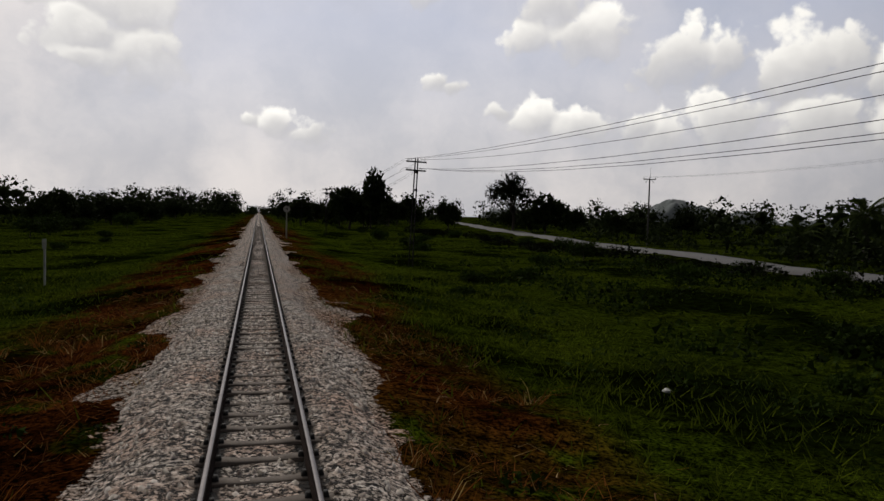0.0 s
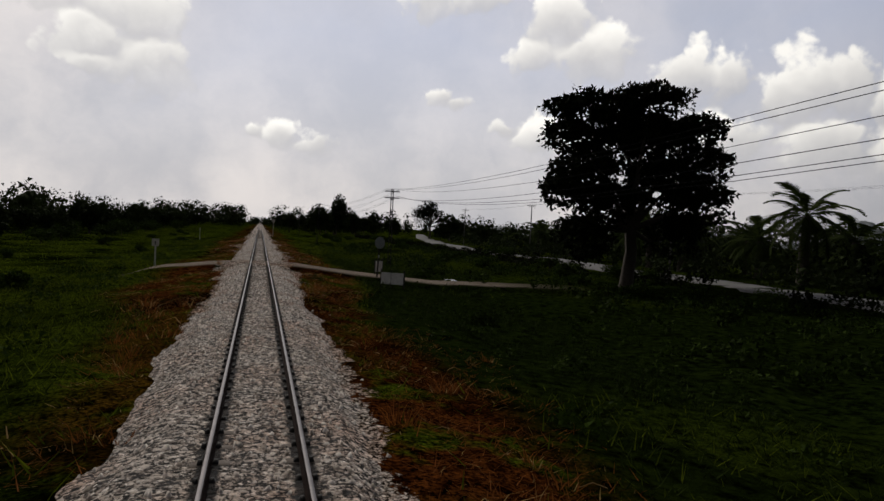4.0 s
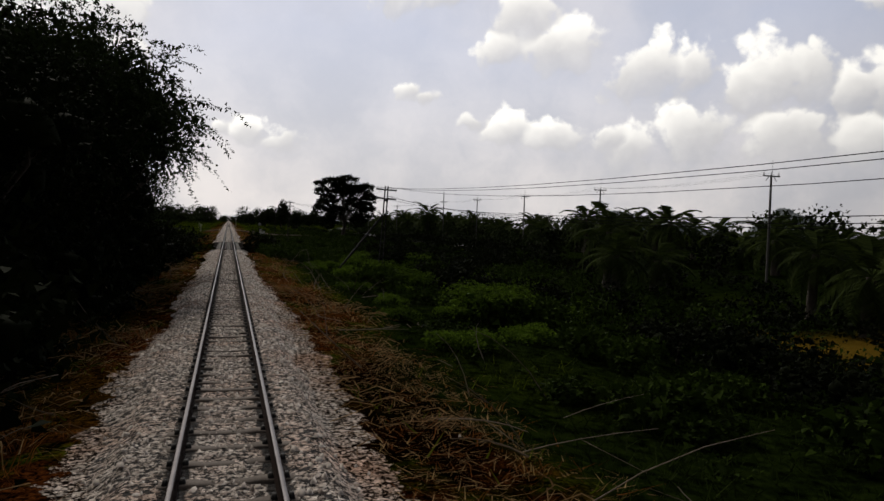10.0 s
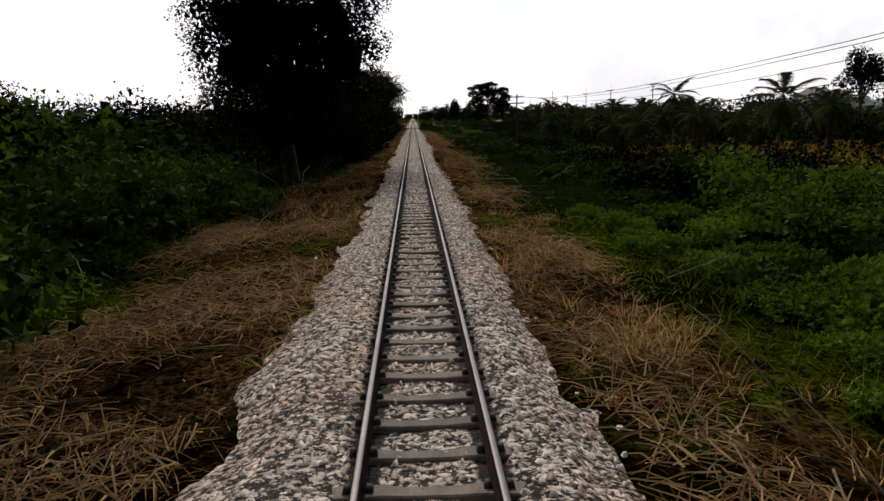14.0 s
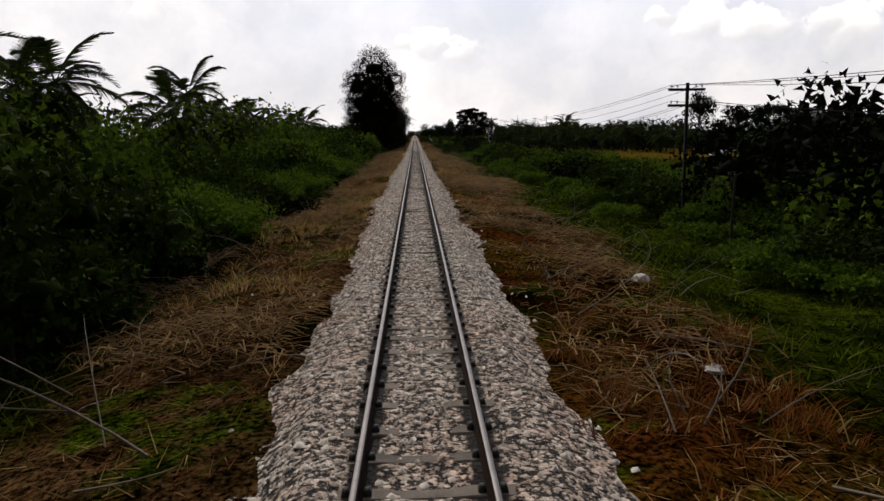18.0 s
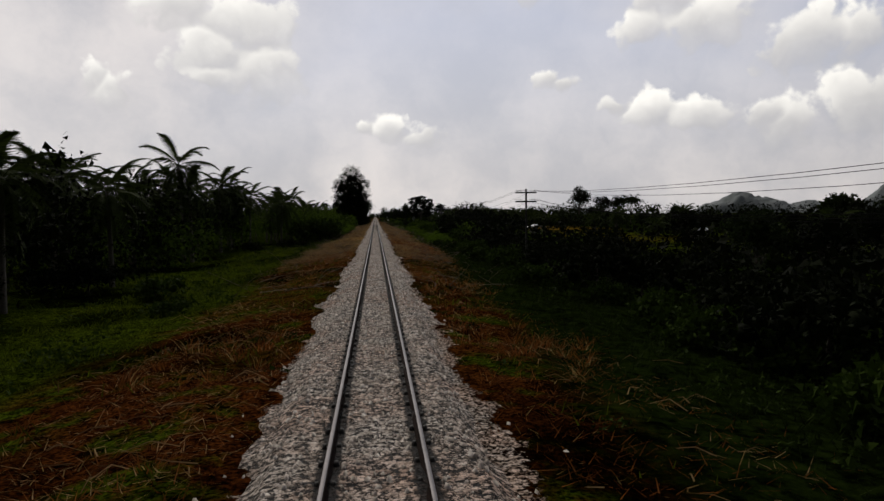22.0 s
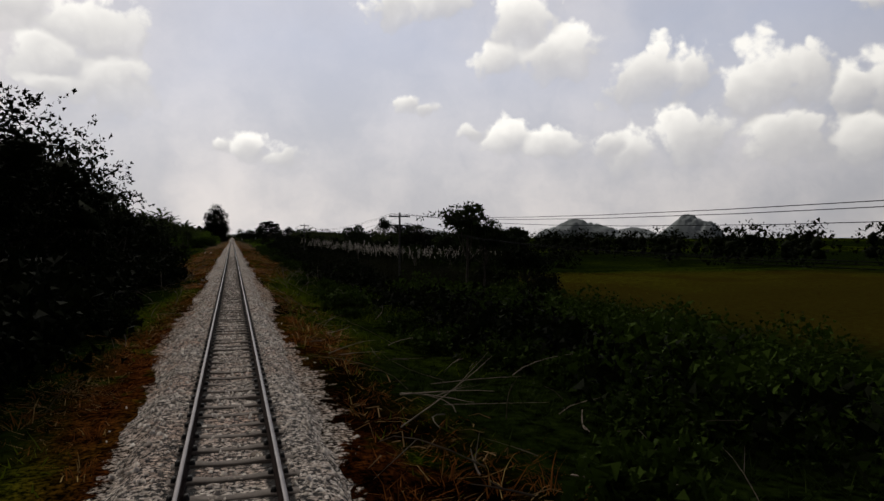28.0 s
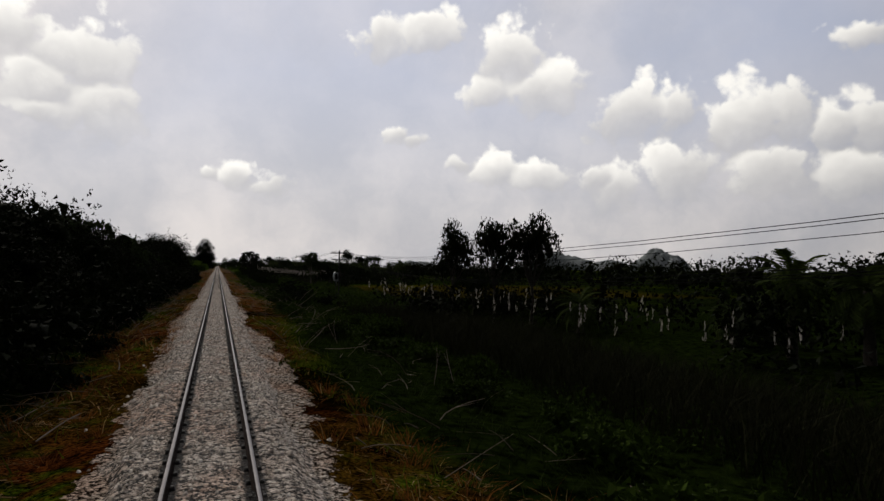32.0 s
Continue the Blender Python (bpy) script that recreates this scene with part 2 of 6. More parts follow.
def stone_cells(nt, scale=15.0):
    """Crushed stones: their colours, the dark joints, and a height with tilted facets."""
    geo = nt.nodes.new("ShaderNodeNewGeometry")
    jit = tex_noise(nt, 26.0, 2.0)
    add = nt.nodes.new("ShaderNodeVectorMath")
    add.operation = "MULTIPLY_ADD"
    nt.links.new(jit.outputs["Color"], add.inputs[0])
    add.inputs[1].default_value = (0.022, 0.022, 0.022)
    nt.links.new(geo.outputs["Position"], add.inputs[2])
    cell, edge = nt.nodes.new("ShaderNodeTexVoronoi"), nt.nodes.new("ShaderNodeTexVoronoi")
    edge.feature = "DISTANCE_TO_EDGE"
    for v in (cell, edge):
        v.inputs["Scale"].default_value = scale
        nt.links.new(add.outputs[0], v.inputs["Vector"])
    sep = nt.nodes.new("ShaderNodeSeparateColor")
    nt.links.new(cell.outputs["Color"], sep.inputs[0])
    stone = ramp(nt, sep.outputs[0], [(0.0, (0.40, 0.33, 0.275)), (0.4, (0.64, 0.555, 0.475)), (0.75, (0.76, 0.675, 0.60)), (1.0, (0.86, 0.79, 0.72))])
    rust = tex_noise(nt, 0.55, 4.0)
    rf = ramp(nt, rust.outputs["Fac"], [(0.42, (0, 0, 0)), (0.7, (1, 1, 1))])
    stained = mixed(nt, rf, stone, mixed(nt, 1.0, stone, (1.0, 0.78, 0.68), "MULTIPLY"))
    # dark hollows between the stones, of uneven size
    hollow = tex_noise(nt, 11.0, 4.0, 0.75)
    low = nt.nodes.new("ShaderNodeMath")
    low.operation = "MULTIPLY_ADD"
    nt.links.new(edge.outputs["Distance"], low.inputs[0])
    low.inputs[1].default_value = 0.32
    nt.links.new(hollow.outputs["Fac"], low.inputs[2])
    joint = ramp(nt, low.outputs[0], [(0.49, (0.012, 0.009, 0.008)), (0.54, (0.35, 0.33, 0.31)), (0.59, (1, 1, 1))])
    col = mixed(nt, 1.0, stained, joint, "MULTIPLY")
    off = nt.nodes.new("ShaderNodeVectorMath")
    off.operation = "SUBTRACT"
    nt.links.new(add.outputs[0], off.inputs[0]), nt.links.new(cell.outputs["Position"], off.inputs[1])
    way = nt.nodes.new("ShaderNodeVectorMath")
    way.operation = "SUBTRACT"
    nt.links.new(cell.outputs["Color"], way.inputs[0])
    way.inputs[1].default_value = (0.5, 0.5, 0.5)
    tilt = nt.nodes.new("ShaderNodeVectorMath")
    tilt.operation = "DOT_PRODUCT"
    nt.links.new(off.outputs[0], tilt.inputs[0]), nt.links.new(way.outputs[0], tilt.inputs[1])
    rise = ramp(nt, low.outputs[0], [(0.40, (0, 0, 0)), (0.72, (1, 1, 1))])
    h = nt.nodes.new("ShaderNodeMath")
    h.operation = "MULTIPLY_ADD"
    nt.links.new(tilt.outputs["Value"], h.inputs[0])
    h.inputs[1].default_value = scale * 2.4
    nt.links.new(rise, h.inputs[2])
    return col, h.outputs[0]


def ballast_material():
    m, nt, b = material("granite_ballast", 0.85, 0.0, 0.3)
    col, h = stone_cells(nt)
    # the rails' shade on the stones, painted into the colour; oil holds the band
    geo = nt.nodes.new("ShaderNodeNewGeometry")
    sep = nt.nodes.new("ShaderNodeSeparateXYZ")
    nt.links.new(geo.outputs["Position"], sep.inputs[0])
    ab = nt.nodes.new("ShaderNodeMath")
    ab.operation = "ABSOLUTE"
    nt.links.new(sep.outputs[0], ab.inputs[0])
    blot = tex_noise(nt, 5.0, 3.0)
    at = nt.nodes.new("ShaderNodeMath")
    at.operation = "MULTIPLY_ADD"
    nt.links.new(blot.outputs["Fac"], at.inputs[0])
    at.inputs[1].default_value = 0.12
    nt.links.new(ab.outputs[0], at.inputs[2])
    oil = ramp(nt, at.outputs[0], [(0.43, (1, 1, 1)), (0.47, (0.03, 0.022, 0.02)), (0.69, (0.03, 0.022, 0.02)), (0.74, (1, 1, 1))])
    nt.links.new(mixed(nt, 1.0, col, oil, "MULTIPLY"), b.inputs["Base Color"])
    bumped(nt, b, h, 1.0, 0.03)
    return m


def ground_material():
    """Soil, dry sward, green sward and stubble, by the shares that the ground's points carry."""
    m, nt, b = material("grass_ground", 1.0, 0.0, 0.0)

    def share(name):
        a = nt.nodes.new("ShaderNodeAttribute")
        a.attribute_name = name
        return a.outputs["Fac"]
    fine, mid = tex_noise(nt, 14.0, 5.0, 0.7), tex_noise(nt, 1.3, 4.0)
    big = tex_noise(nt, 0.16, 3.0)
    green = mixed(nt, big.outputs["Fac"], ramp(nt, fine.outputs["Fac"], [(0.42, (0.003, 0.006, 0.001)), (0.60, (0.045, 0.080, 0.004))]),
                  ramp(nt, fine.outputs["Fac"], [(0.42, (0.006, 0.010, 0.001)), (0.60, (0.115, 0.145, 0.008))]))
    dry = mixed(nt, mid.outputs["Fac"], ramp(nt, fine.outputs["Fac"], [(0.42, (0.003, 0.001, 0.0005)), (0.60, (0.07, 0.018, 0.005))]),
                ramp(nt, fine.outputs["Fac"], [(0.42, (0.005, 0.002, 0.001)), (0.60, (0.17, 0.052, 0.011))]))
    straw = ramp(nt, fine.outputs["Fac"], [(0.3, (0.055, 0.034, 0.004)), (0.7, (0.16, 0.10, 0.014))])
    earth = ramp(nt, fine.outputs["Fac"], [(0.4, (0.12, 0.095, 0.075)), (0.62, (0.32, 0.27, 0.225))])
    weed = tex_noise(nt, 0.55, 5.0, 0.65)
    wf = ramp(nt, weed.outputs["Fac"], [(0.52, (0, 0, 0)), (0.62, (1, 1, 1))])
    dry = mixed(nt, wf, dry, green)
    clod = tex_noise(nt, 2.6, 5.0, 0.7)
    cf = ramp(nt, clod.outputs["Fac"], [(0.36, (0.10, 0.09, 0.08)), (0.56, (1, 1, 1))])
    pale = ramp(nt, fine.outputs["Fac"], [(0.42, (0.005, 0.003, 0.0015)), (0.62, (0.17, 0.10, 0.045))])
    col = mixed(nt, share("dry"), green, mixed(nt, share("bleach"), dry, mixed(nt, wf, pale, green)))
    col = mixed(nt, 1.0, col, cf, "MULTIPLY")
    # lit bands and dark hollows put into the colour by broad noise
    lie = tex_noise(nt, 0.11, 5.0, 0.6)
    lf = ramp(nt, lie.outputs["Fac"], [(0.40, (0.10, 0.11, 0.08)), (0.53, (1, 1, 1))])
    col = mixed(nt, 1.0, col, lf, "MULTIPLY")
    sedge = ramp(nt, clod.outputs["Fac"], [(0.38, (0.001, 0.002, 0.0005)), (0.7, (0.016, 0.026, 0.004))])
    col = mixed(nt, share("sedge"), col, sedge)
    col = mixed(nt, share("straw"), col, straw)
    col = mixed(nt, share("earth"), col, earth)
    # stones strewn from the bed into the grass
    stones, rise = stone_cells(nt)
    spread = tex_noise(nt, 1.1, 6.0, 0.75)
    add = nt.nodes.new("ShaderNodeMath")
    nt.links.new(spread.outputs["Fac"], add.inputs[0]), nt.links.new(share("stone"), add.inputs[1])
    sf = ramp(nt, add.outputs[0], [(0.98, (0, 0, 0)), (1.06, (1, 1, 1))])
    nt.links.new(mixed(nt, sf, col, stones), b.inputs["Base Color"])
    bumped(nt, b, mixed(nt, sf, fine.outputs["Fac"], rise), 0.9, 0.04)
    return m


def water_material():
    m, nt, b = material("still_water", 0.04, 0.0, 0.5)
    b.inputs["Base Color"].default_value = (0.012, 0.015, 0.012, 1)
    n = tex_noise(nt, 2.2, 2.0)
    bumped(nt, b, n.outputs["Fac"], 0.05, 0.02)
    return m


GROUND, BALLAST, WATER = ground_material(), ballast_material(), water_material()
CONCRETE = plain("weathered_concrete", [(0.3, (0.10, 0.082, 0.068)), (0.55, (0.19, 0.16, 0.135)), (0.75, (0.29, 0.25, 0.21))], 5.0, 0.9, spread=0.18)
TIMBER = plain("grey_timber", [(0.3, (0.16, 0.15, 0.13)), (0.55, (0.27, 0.255, 0.23)), (0.75, (0.36, 0.34, 0.31))], 9.0, 0.9, spread=0.25)
RUST = plain("rusty_rail", [(0.3, (0.008, 0.005, 0.004)), (0.6, (0.022, 0.012, 0.009)), (0.8, (0.045, 0.022, 0.014))], 8.0, 0.95, 0.0, spec=0.08)
STEEL = plain("worn_running_steel", [(0.3, (0.055, 0.050, 0.051)), (0.7, (0.12, 0.112, 0.114))], 3.0, 0.48, 1.0, 0.08, 0.5)
RED_IRON = plain("red_oxide_iron", [(0.3, (0.022, 0.008, 0.006)), (0.7, (0.06, 0.018, 0.012))], 6.0, 0.8)
IRON = plain("dark_iron", [(0.3, (0.012, 0.012, 0.013)), (0.7, (0.035, 0.032, 0.03))], 6.0, 0.7, 0.3)
PORCELAIN = plain("white_porcelain", [(0.3, (0.6, 0.6, 0.6)), (0.7, (0.8, 0.8, 0.78))], 20.0, 0.25, 0.0, 0.0, 0.5)
WHITE = plain("chalky_white_paint", [(0.3, (0.45, 0.44, 0.42)), (0.55, (0.68, 0.67, 0.65)), (0.75, (0.8, 0.8, 0.78))], 4.0, 0.7)
TIN = plain("bare_sign_metal", [(0.3, (0.30, 0.32, 0.33)), (0.7, (0.48, 0.50, 0.51))], 5.0, 0.5, 0.5)
BLACK = plain("black_paint", [(0.3, (0.004, 0.004, 0.004)), (0.7, (0.011, 0.011, 0.011))], 8.0, 0.95, spec=0.02)
# concrete darkened in its colour, as the poles look against the light
POLE_GREY = plain("backlit_concrete", [(0.3, (0.05, 0.047, 0.043)), (0.7, (0.11, 0.105, 0.095))], 5.0, 0.9)
ASPHALT = plain("sun_bleached_asphalt", [(0.3, (0.10, 0.10, 0.10)), (0.7, (0.17, 0.165, 0.16))], 3.0, 0.9)
BARK = plain("grey_bark", [(0.3, (0.03, 0.025, 0.02)), (0.6, (0.08, 0.065, 0.052)), (0.8, (0.13, 0.11, 0.09))], 7.0, 0.95, bump=0.8)
PALE_BARK = plain("pale_palm_bark", [(0.3, (0.07, 0.06, 0.05)), (0.7, (0.17, 0.15, 0.12))], 8.0, 0.95, bump=0.8)
STICK = plain("bleached_sticks", [(0.3, (0.08, 0.06, 0.045)), (0.7, (0.24, 0.19, 0.15))], 3.0, 0.9)
ROCK = plain("hazy_limestone", [(0.3, (0.12, 0.15, 0.14)), (0.6, (0.24, 0.26, 0.27)), (0.8, (0.36, 0.37, 0.38))], 0.02, 0.95)
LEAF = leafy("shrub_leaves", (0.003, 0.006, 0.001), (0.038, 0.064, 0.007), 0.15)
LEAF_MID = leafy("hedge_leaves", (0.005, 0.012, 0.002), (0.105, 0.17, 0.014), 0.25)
# brighter copy of the shrub leaves, sunlight put into the colour
LEAF_LIGHT = leafy("sun_tinted_shrub_leaves", (0.004, 0.010, 0.0015), (0.115, 0.19, 0.015), 0.3)
# tree leaves; on shrubs and undergrowth, shade put into the colour
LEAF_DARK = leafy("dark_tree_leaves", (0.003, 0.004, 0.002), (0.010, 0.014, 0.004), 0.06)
LEAF_FINE = leafy("feathery_leaves", (0.006, 0.010, 0.004), (0.026, 0.04, 0.011), 0.12)
LEAF_FAR = leafy("far_wood_leaves", (0.005, 0.009, 0.003), (0.028, 0.040, 0.011), 0.1)
FROND = leafy("palm_fronds", (0.007, 0.012, 0.004), (0.048, 0.068, 0.014), 0.18)
GRASS = leafy("green_blades", (0.014, 0.026, 0.002), (0.13, 0.165, 0.009), 0.3)
DRY = leafy("dry_blades", (0.020, 0.006, 0.002), (0.30, 0.105, 0.024), 0.3, 0.8)
SEDGE = leafy("sedge_blades", (0.002, 0.004, 0.001), (0.026, 0.040, 0.006), 0.15)
REED = leafy("reed_blades", (0.004, 0.005, 0.002), (0.022, 0.023, 0.009), 0.1)
PLUME = leafy("reed_plumes", (0.34, 0.31, 0.27), (0.62, 0.57, 0.50), 0.4, 0.9)
HAY = leafy("bleached_hay", (0.07, 0.035, 0.014), (0.50, 0.33, 0.16), 0.3, 0.9)
STRAW = leafy("straw_blades", (0.10, 0.055, 0.018), (0.58, 0.40, 0.16), 0.4, 0.8)
RAG = plain("dirty_plastic", [(0.3, (0.45, 0.44, 0.42)), (0.7, (0.75, 0.74, 0.72))], 6.0, 0.5)

# ------------------------------------------------------------------ mesh helpers
rng = np.random.default_rng(7)


def mesh_of(name, verts, faces, mat, smooth=False):
    """A mesh from arrays: verts (n, 3); faces (m, 3 or 4) of indices, or a list of rings."""
    me = bpy.data.meshes.new(name)
    if isinstance(faces, np.ndarray):
        m, k = faces.shape
        me.vertices.add(len(verts))
        me.vertices.foreach_set("co", np.asarray(verts, np.float32).ravel())
        me.loops.add(m * k)
        me.loops.foreach_set("vertex_index", faces.astype(np.int32).ravel())
        me.polygons.add(m)
        me.polygons.foreach_set("loop_start", np.arange(0, m * k, k, dtype=np.int32))
        me.update(calc_edges=True)
    else:
        me.from_pydata([tuple(v) for v in verts], [], faces)
    if smooth:
        me.polygons.foreach_set("use_smooth", np.ones(len(me.polygons), bool))
    me.materials.append(mat)
    return me


def bm_mesh(name, bm, mat, smooth=False):
    me = bpy.data.meshes.new(name)
    bm.to_mesh(me)
    bm.free()
    if smooth:
        me.polygons.foreach_set("use_smooth", np.ones(len(me.polygons), bool))
    me.materials.append(mat)
    return me


def part(name, me, parent, m=None, label=""):
    ob = new(name, me)
    ob.parent = parent
    if m is not None:
        ob.matrix_basis = m
    return tagged(ob, label)


def thing(name, m, label, category, group="", kind=""):
    ob = new(name)
    ob.empty_display_size = 0.2
    ob.matrix_basis = m
    return tagged(ob, label, category, group, kind)


def box(bm, x, y, z, sx, sy, sz, bevel=0.0, turn=None):
    """A bevelled block about its centre."""
    g = bmesh.ops.create_cube(bm, size=1.0)["verts"]
    bmesh.ops.scale(bm, vec=(sx, sy, sz), verts=g)
    if bevel:
        edges = list({e for v in g for e in v.link_edges})
        r = bmesh.ops.bevel(bm, geom=edges, offset=bevel, segments=1, affect="EDGES")
        g = list({v for f in r["faces"] for v in f.verts} | {v for v in g if v.is_valid})
    if turn is not None:
        bmesh.ops.transform(bm, matrix=turn, verts=g)
    bmesh.ops.translate(bm, vec=(x, y, z), verts=g)
    return g


def rod(bm, a, b, r0, r1=None, sides=8):
    """A tapered rod from a to b."""
    a, b = Vector(a), Vector(b)
    r1 = r0 if r1 is None else r1
    g = bmesh.ops.create_cone(bm, cap_ends=True, segments=sides, radius1=r0, radius2=r1, depth=(b - a).length)["verts"]
    q = (b - a).to_track_quat("Z", "Y").to_matrix().to_4x4()
    bmesh.ops.transform(bm, matrix=Matrix.Translation((a + b) / 2) @ q, verts=g)
    return g


def tube(points, radii, sides=6):
    """Arrays of a bent tapered tube through points."""
    pts = np.asarray(points, float)
    t = np.gradient(pts, axis=0)
    t /= np.linalg.norm(t, axis=1)[:, None] + 1e-9
    ref = np.where(np.abs(t[:, 2:3]) > 0.9, [[1.0, 0, 0]], [[0, 0, 1.0]])
    u = np.cross(t, ref)
    u /= np.linalg.norm(u, axis=1)[:, None] + 1e-9
    w = np.cross(t, u)
    a = np.linspace(0, 2 * math.pi, sides, endpoint=False)
    v = pts[:, None] + np.asarray(radii)[:, None, None] * (np.cos(a)[None, :, None] * u[:, None] + np.sin(a)[None, :, None] * w[:, None])
    n = len(pts)
    f = [(i * sides + j, i * sides + (j + 1) % sides, (i + 1) * sides + (j + 1) % sides, (i + 1) * sides + j) for i in range(n - 1) for j in range(sides)]
    return v.reshape(-1, 3), np.array(f)


def joined(pieces):
    vs, fs, k = [], [], 0
    for v, f in pieces:
        vs.append(v), fs.append(f + k)
        k += len(v)
    return np.concatenate(vs), np.concatenate(fs)


def smoothstep(v, a, b):
    t = np.clip((v - a) / (b - a), 0, 1)
    return t * t * (3 - 2 * t)


_tab = rng.random((256, 256))


def wave(x, y, s, seed=0):
    """Value noise in -1..1 with cells of s metres."""
    x, y = np.asarray(x, float) / s + seed * 17.3, np.asarray(y, float) / s + seed * 9.1
    i, j = np.floor(x).astype(int), np.floor(y).astype(int)
    u, v = x - i, y - j
    u, v = u * u * (3 - 2 * u), v * v * (3 - 2 * v)
    g = lambda a, b: _tab[a % 256, b % 256]
    return 2 * ((g(i, j) * (1 - u) + g(i + 1, j) * u) * (1 - v) + (g(i, j + 1) * (1 - u) + g(i + 1, j + 1) * u) * v) - 1


# ------------------------------------------------------------------ the lie of the land
Y_SOUTH, Y_NORTH = -800.0, 620.0
BRIDGE_S, BRIDGE_N = -172.6, -148.6
CANAL = 0.5 * (BRIDGE_S + BRIDGE_N)


def road_x(y):
    return np.interp(y, [-400, -200, -120, -60, 0, 50, 90, 130, 200, 400], [70, 46, 40.5, 41, 42, 43, 47, 54, 67, 110])


def land(x, y):
    """Height of the ground, with the rail tops at zero."""
    x, y = np.asarray(x, float), np.asarray(y, float)
    ax = np.abs(x)
    z = np.interp(ax, [0, 1.3, 2.0, 3.0, 5.0, 8.0, 12.0], [-0.42, -0.36, -0.39, -0.52, -0.82, -1.2, -1.5])
    far = np.where(x > 0, -1.5 * smoothstep(ax, 9, 26) * smoothstep(y, -165, -200) + 0.8 * smoothstep(ax, 14, 30) * smoothstep(y, -540, -600),
                   -0.2 * smoothstep(ax, 8, 20))
    z = z + far
    # the road's low bank
    z = z + np.where(x > 0, 0.35 * smoothstep(np.abs(x - road_x(y)), 7.0, 4.0) * smoothstep(y, -190, -150), 0)
    bump = 0.15 * wave(x, y, 2.3) + 0.08 * wave(x, y, 0.9, 1) + 0.22 * wave(x, y, 11, 2) * smoothstep(ax, 4, 12)
    z = z + bump * smoothstep(ax, 1.7, 2.6)
    # level crossing
    lane = smoothstep(np.abs(y + 47.2), 2.9, 1.9) * smoothstep(x, 46, 42) * smoothstep(x, -9, -6)
    flat = np.interp(ax, [0, 2.5, 6, 12, 40], [-0.10, -0.16, -0.55, -1.05, -1.2]) + 0.02 * wave(x, y, 0.7, 3)
    z = z * (1 - lane) + flat * lane
    # the canal under the bridge
    mid = CANAL - 1.6 + 0.8 * wave(x, x * 0, 9, 4)
    dip = smoothstep(np.abs(y - mid), 9.0, 5.0)
    dip = np.where(ax < 2.7, smoothstep(np.abs(y - CANAL), 12.2, 11.9), dip)
    dip = dip * smoothstep(ax, 120, 60)
    floor = np.where(ax < 2.7, np.where(np.abs(y - mid) < 6.0, -3.9, -2.4), -3.7 + 1.2 * smoothstep(x, 12, 20) + 1.3 * smoothstep(-x, 3, 7))
    return z * (1 - dip) + np.minimum(z, floor + 0.15 * bump) * dip


def dryness(x, y):
    """Share of withered grass, widest beside the track."""
    ax = np.abs(x)
    side = np.where(np.asarray(x) > 0, 5.2, 5.4) + 1.6 * wave(x, y, 14, 5) + 0.9 * wave(x, y, 4, 6)
    side = side + np.where(x > 0, np.interp(y, [-800, -630, -600, -520, -420, -300, -280, -190, -150, -115, -40, 100], [-1.8, -1.6, -0.6, 0.2, 0.6, -0.6, -0.6, -0.8, -1.0, -0.6, 0.2, 0.6]),
                           np.interp(y, [-800, -620, -590, -560, -440, -360, -300, -285, -180, -120, -85, -55, 0, 100], [-1.8, -1.7, 0.6, 1.0, 0.3, -0.4, 0.0, -2.0, -2.0, -2.0, -1.6, 0.2, 1.2, 0.8]))
    d = smoothstep(ax, side + 1.2, side - 0.8)
    return d * (0.72 + 0.28 * smoothstep(wave(x, y, 2.6, 7), -0.5, 0.1))


def stubble(x, y):
    a = smoothstep(np.abs(y + 246), 42, 36) * smoothstep(x, 24, 28) * smoothstep(x, 92, 84)
    c = smoothstep(np.abs(y + 345), 60, 40) * smoothstep(x, 28, 34) * smoothstep(x, 70, 60) * 0.3
    d = smoothstep(np.abs(y + 625), 42, 32) * smoothstep(x, 24, 30) * smoothstep(x, 90, 80) * 0.25
    return np.clip(a + c + d, 0, 1)


def bare(x, y):
    lane = smoothstep(np.abs(y + 47.2 + 0.3 * wave(x, y, 1.7, 8)), 2.0, 1.6) * smoothstep(x, 24, 12) * smoothstep(x, -9, -6)
    return lane


def stony(x, y):
    """Where stones from the bed lie in the grass."""
    wide = 1.72 + 0.45 * wave(np.sign(x) * 50, y, 9, 31) + np.interp(y, [-800, -650, -520, -460, -300, -200, -60, 0], [0.0, -0.1, -0.3, -0.45, -0.3, -0.1, 0.15, 0.3])
    patch = 0.55 * smoothstep(wave(x, y, 1.7, 51), 0.15, 0.55) * smoothstep(np.abs(x), 6.0, 4.0) * smoothstep(y, -75, -45)
    return np.clip(0.5 - 0.55 * (np.abs(x) - wide) + patch, 0, 0.75) * smoothstep(np.abs(y - CANAL), 12.5, 13.5)


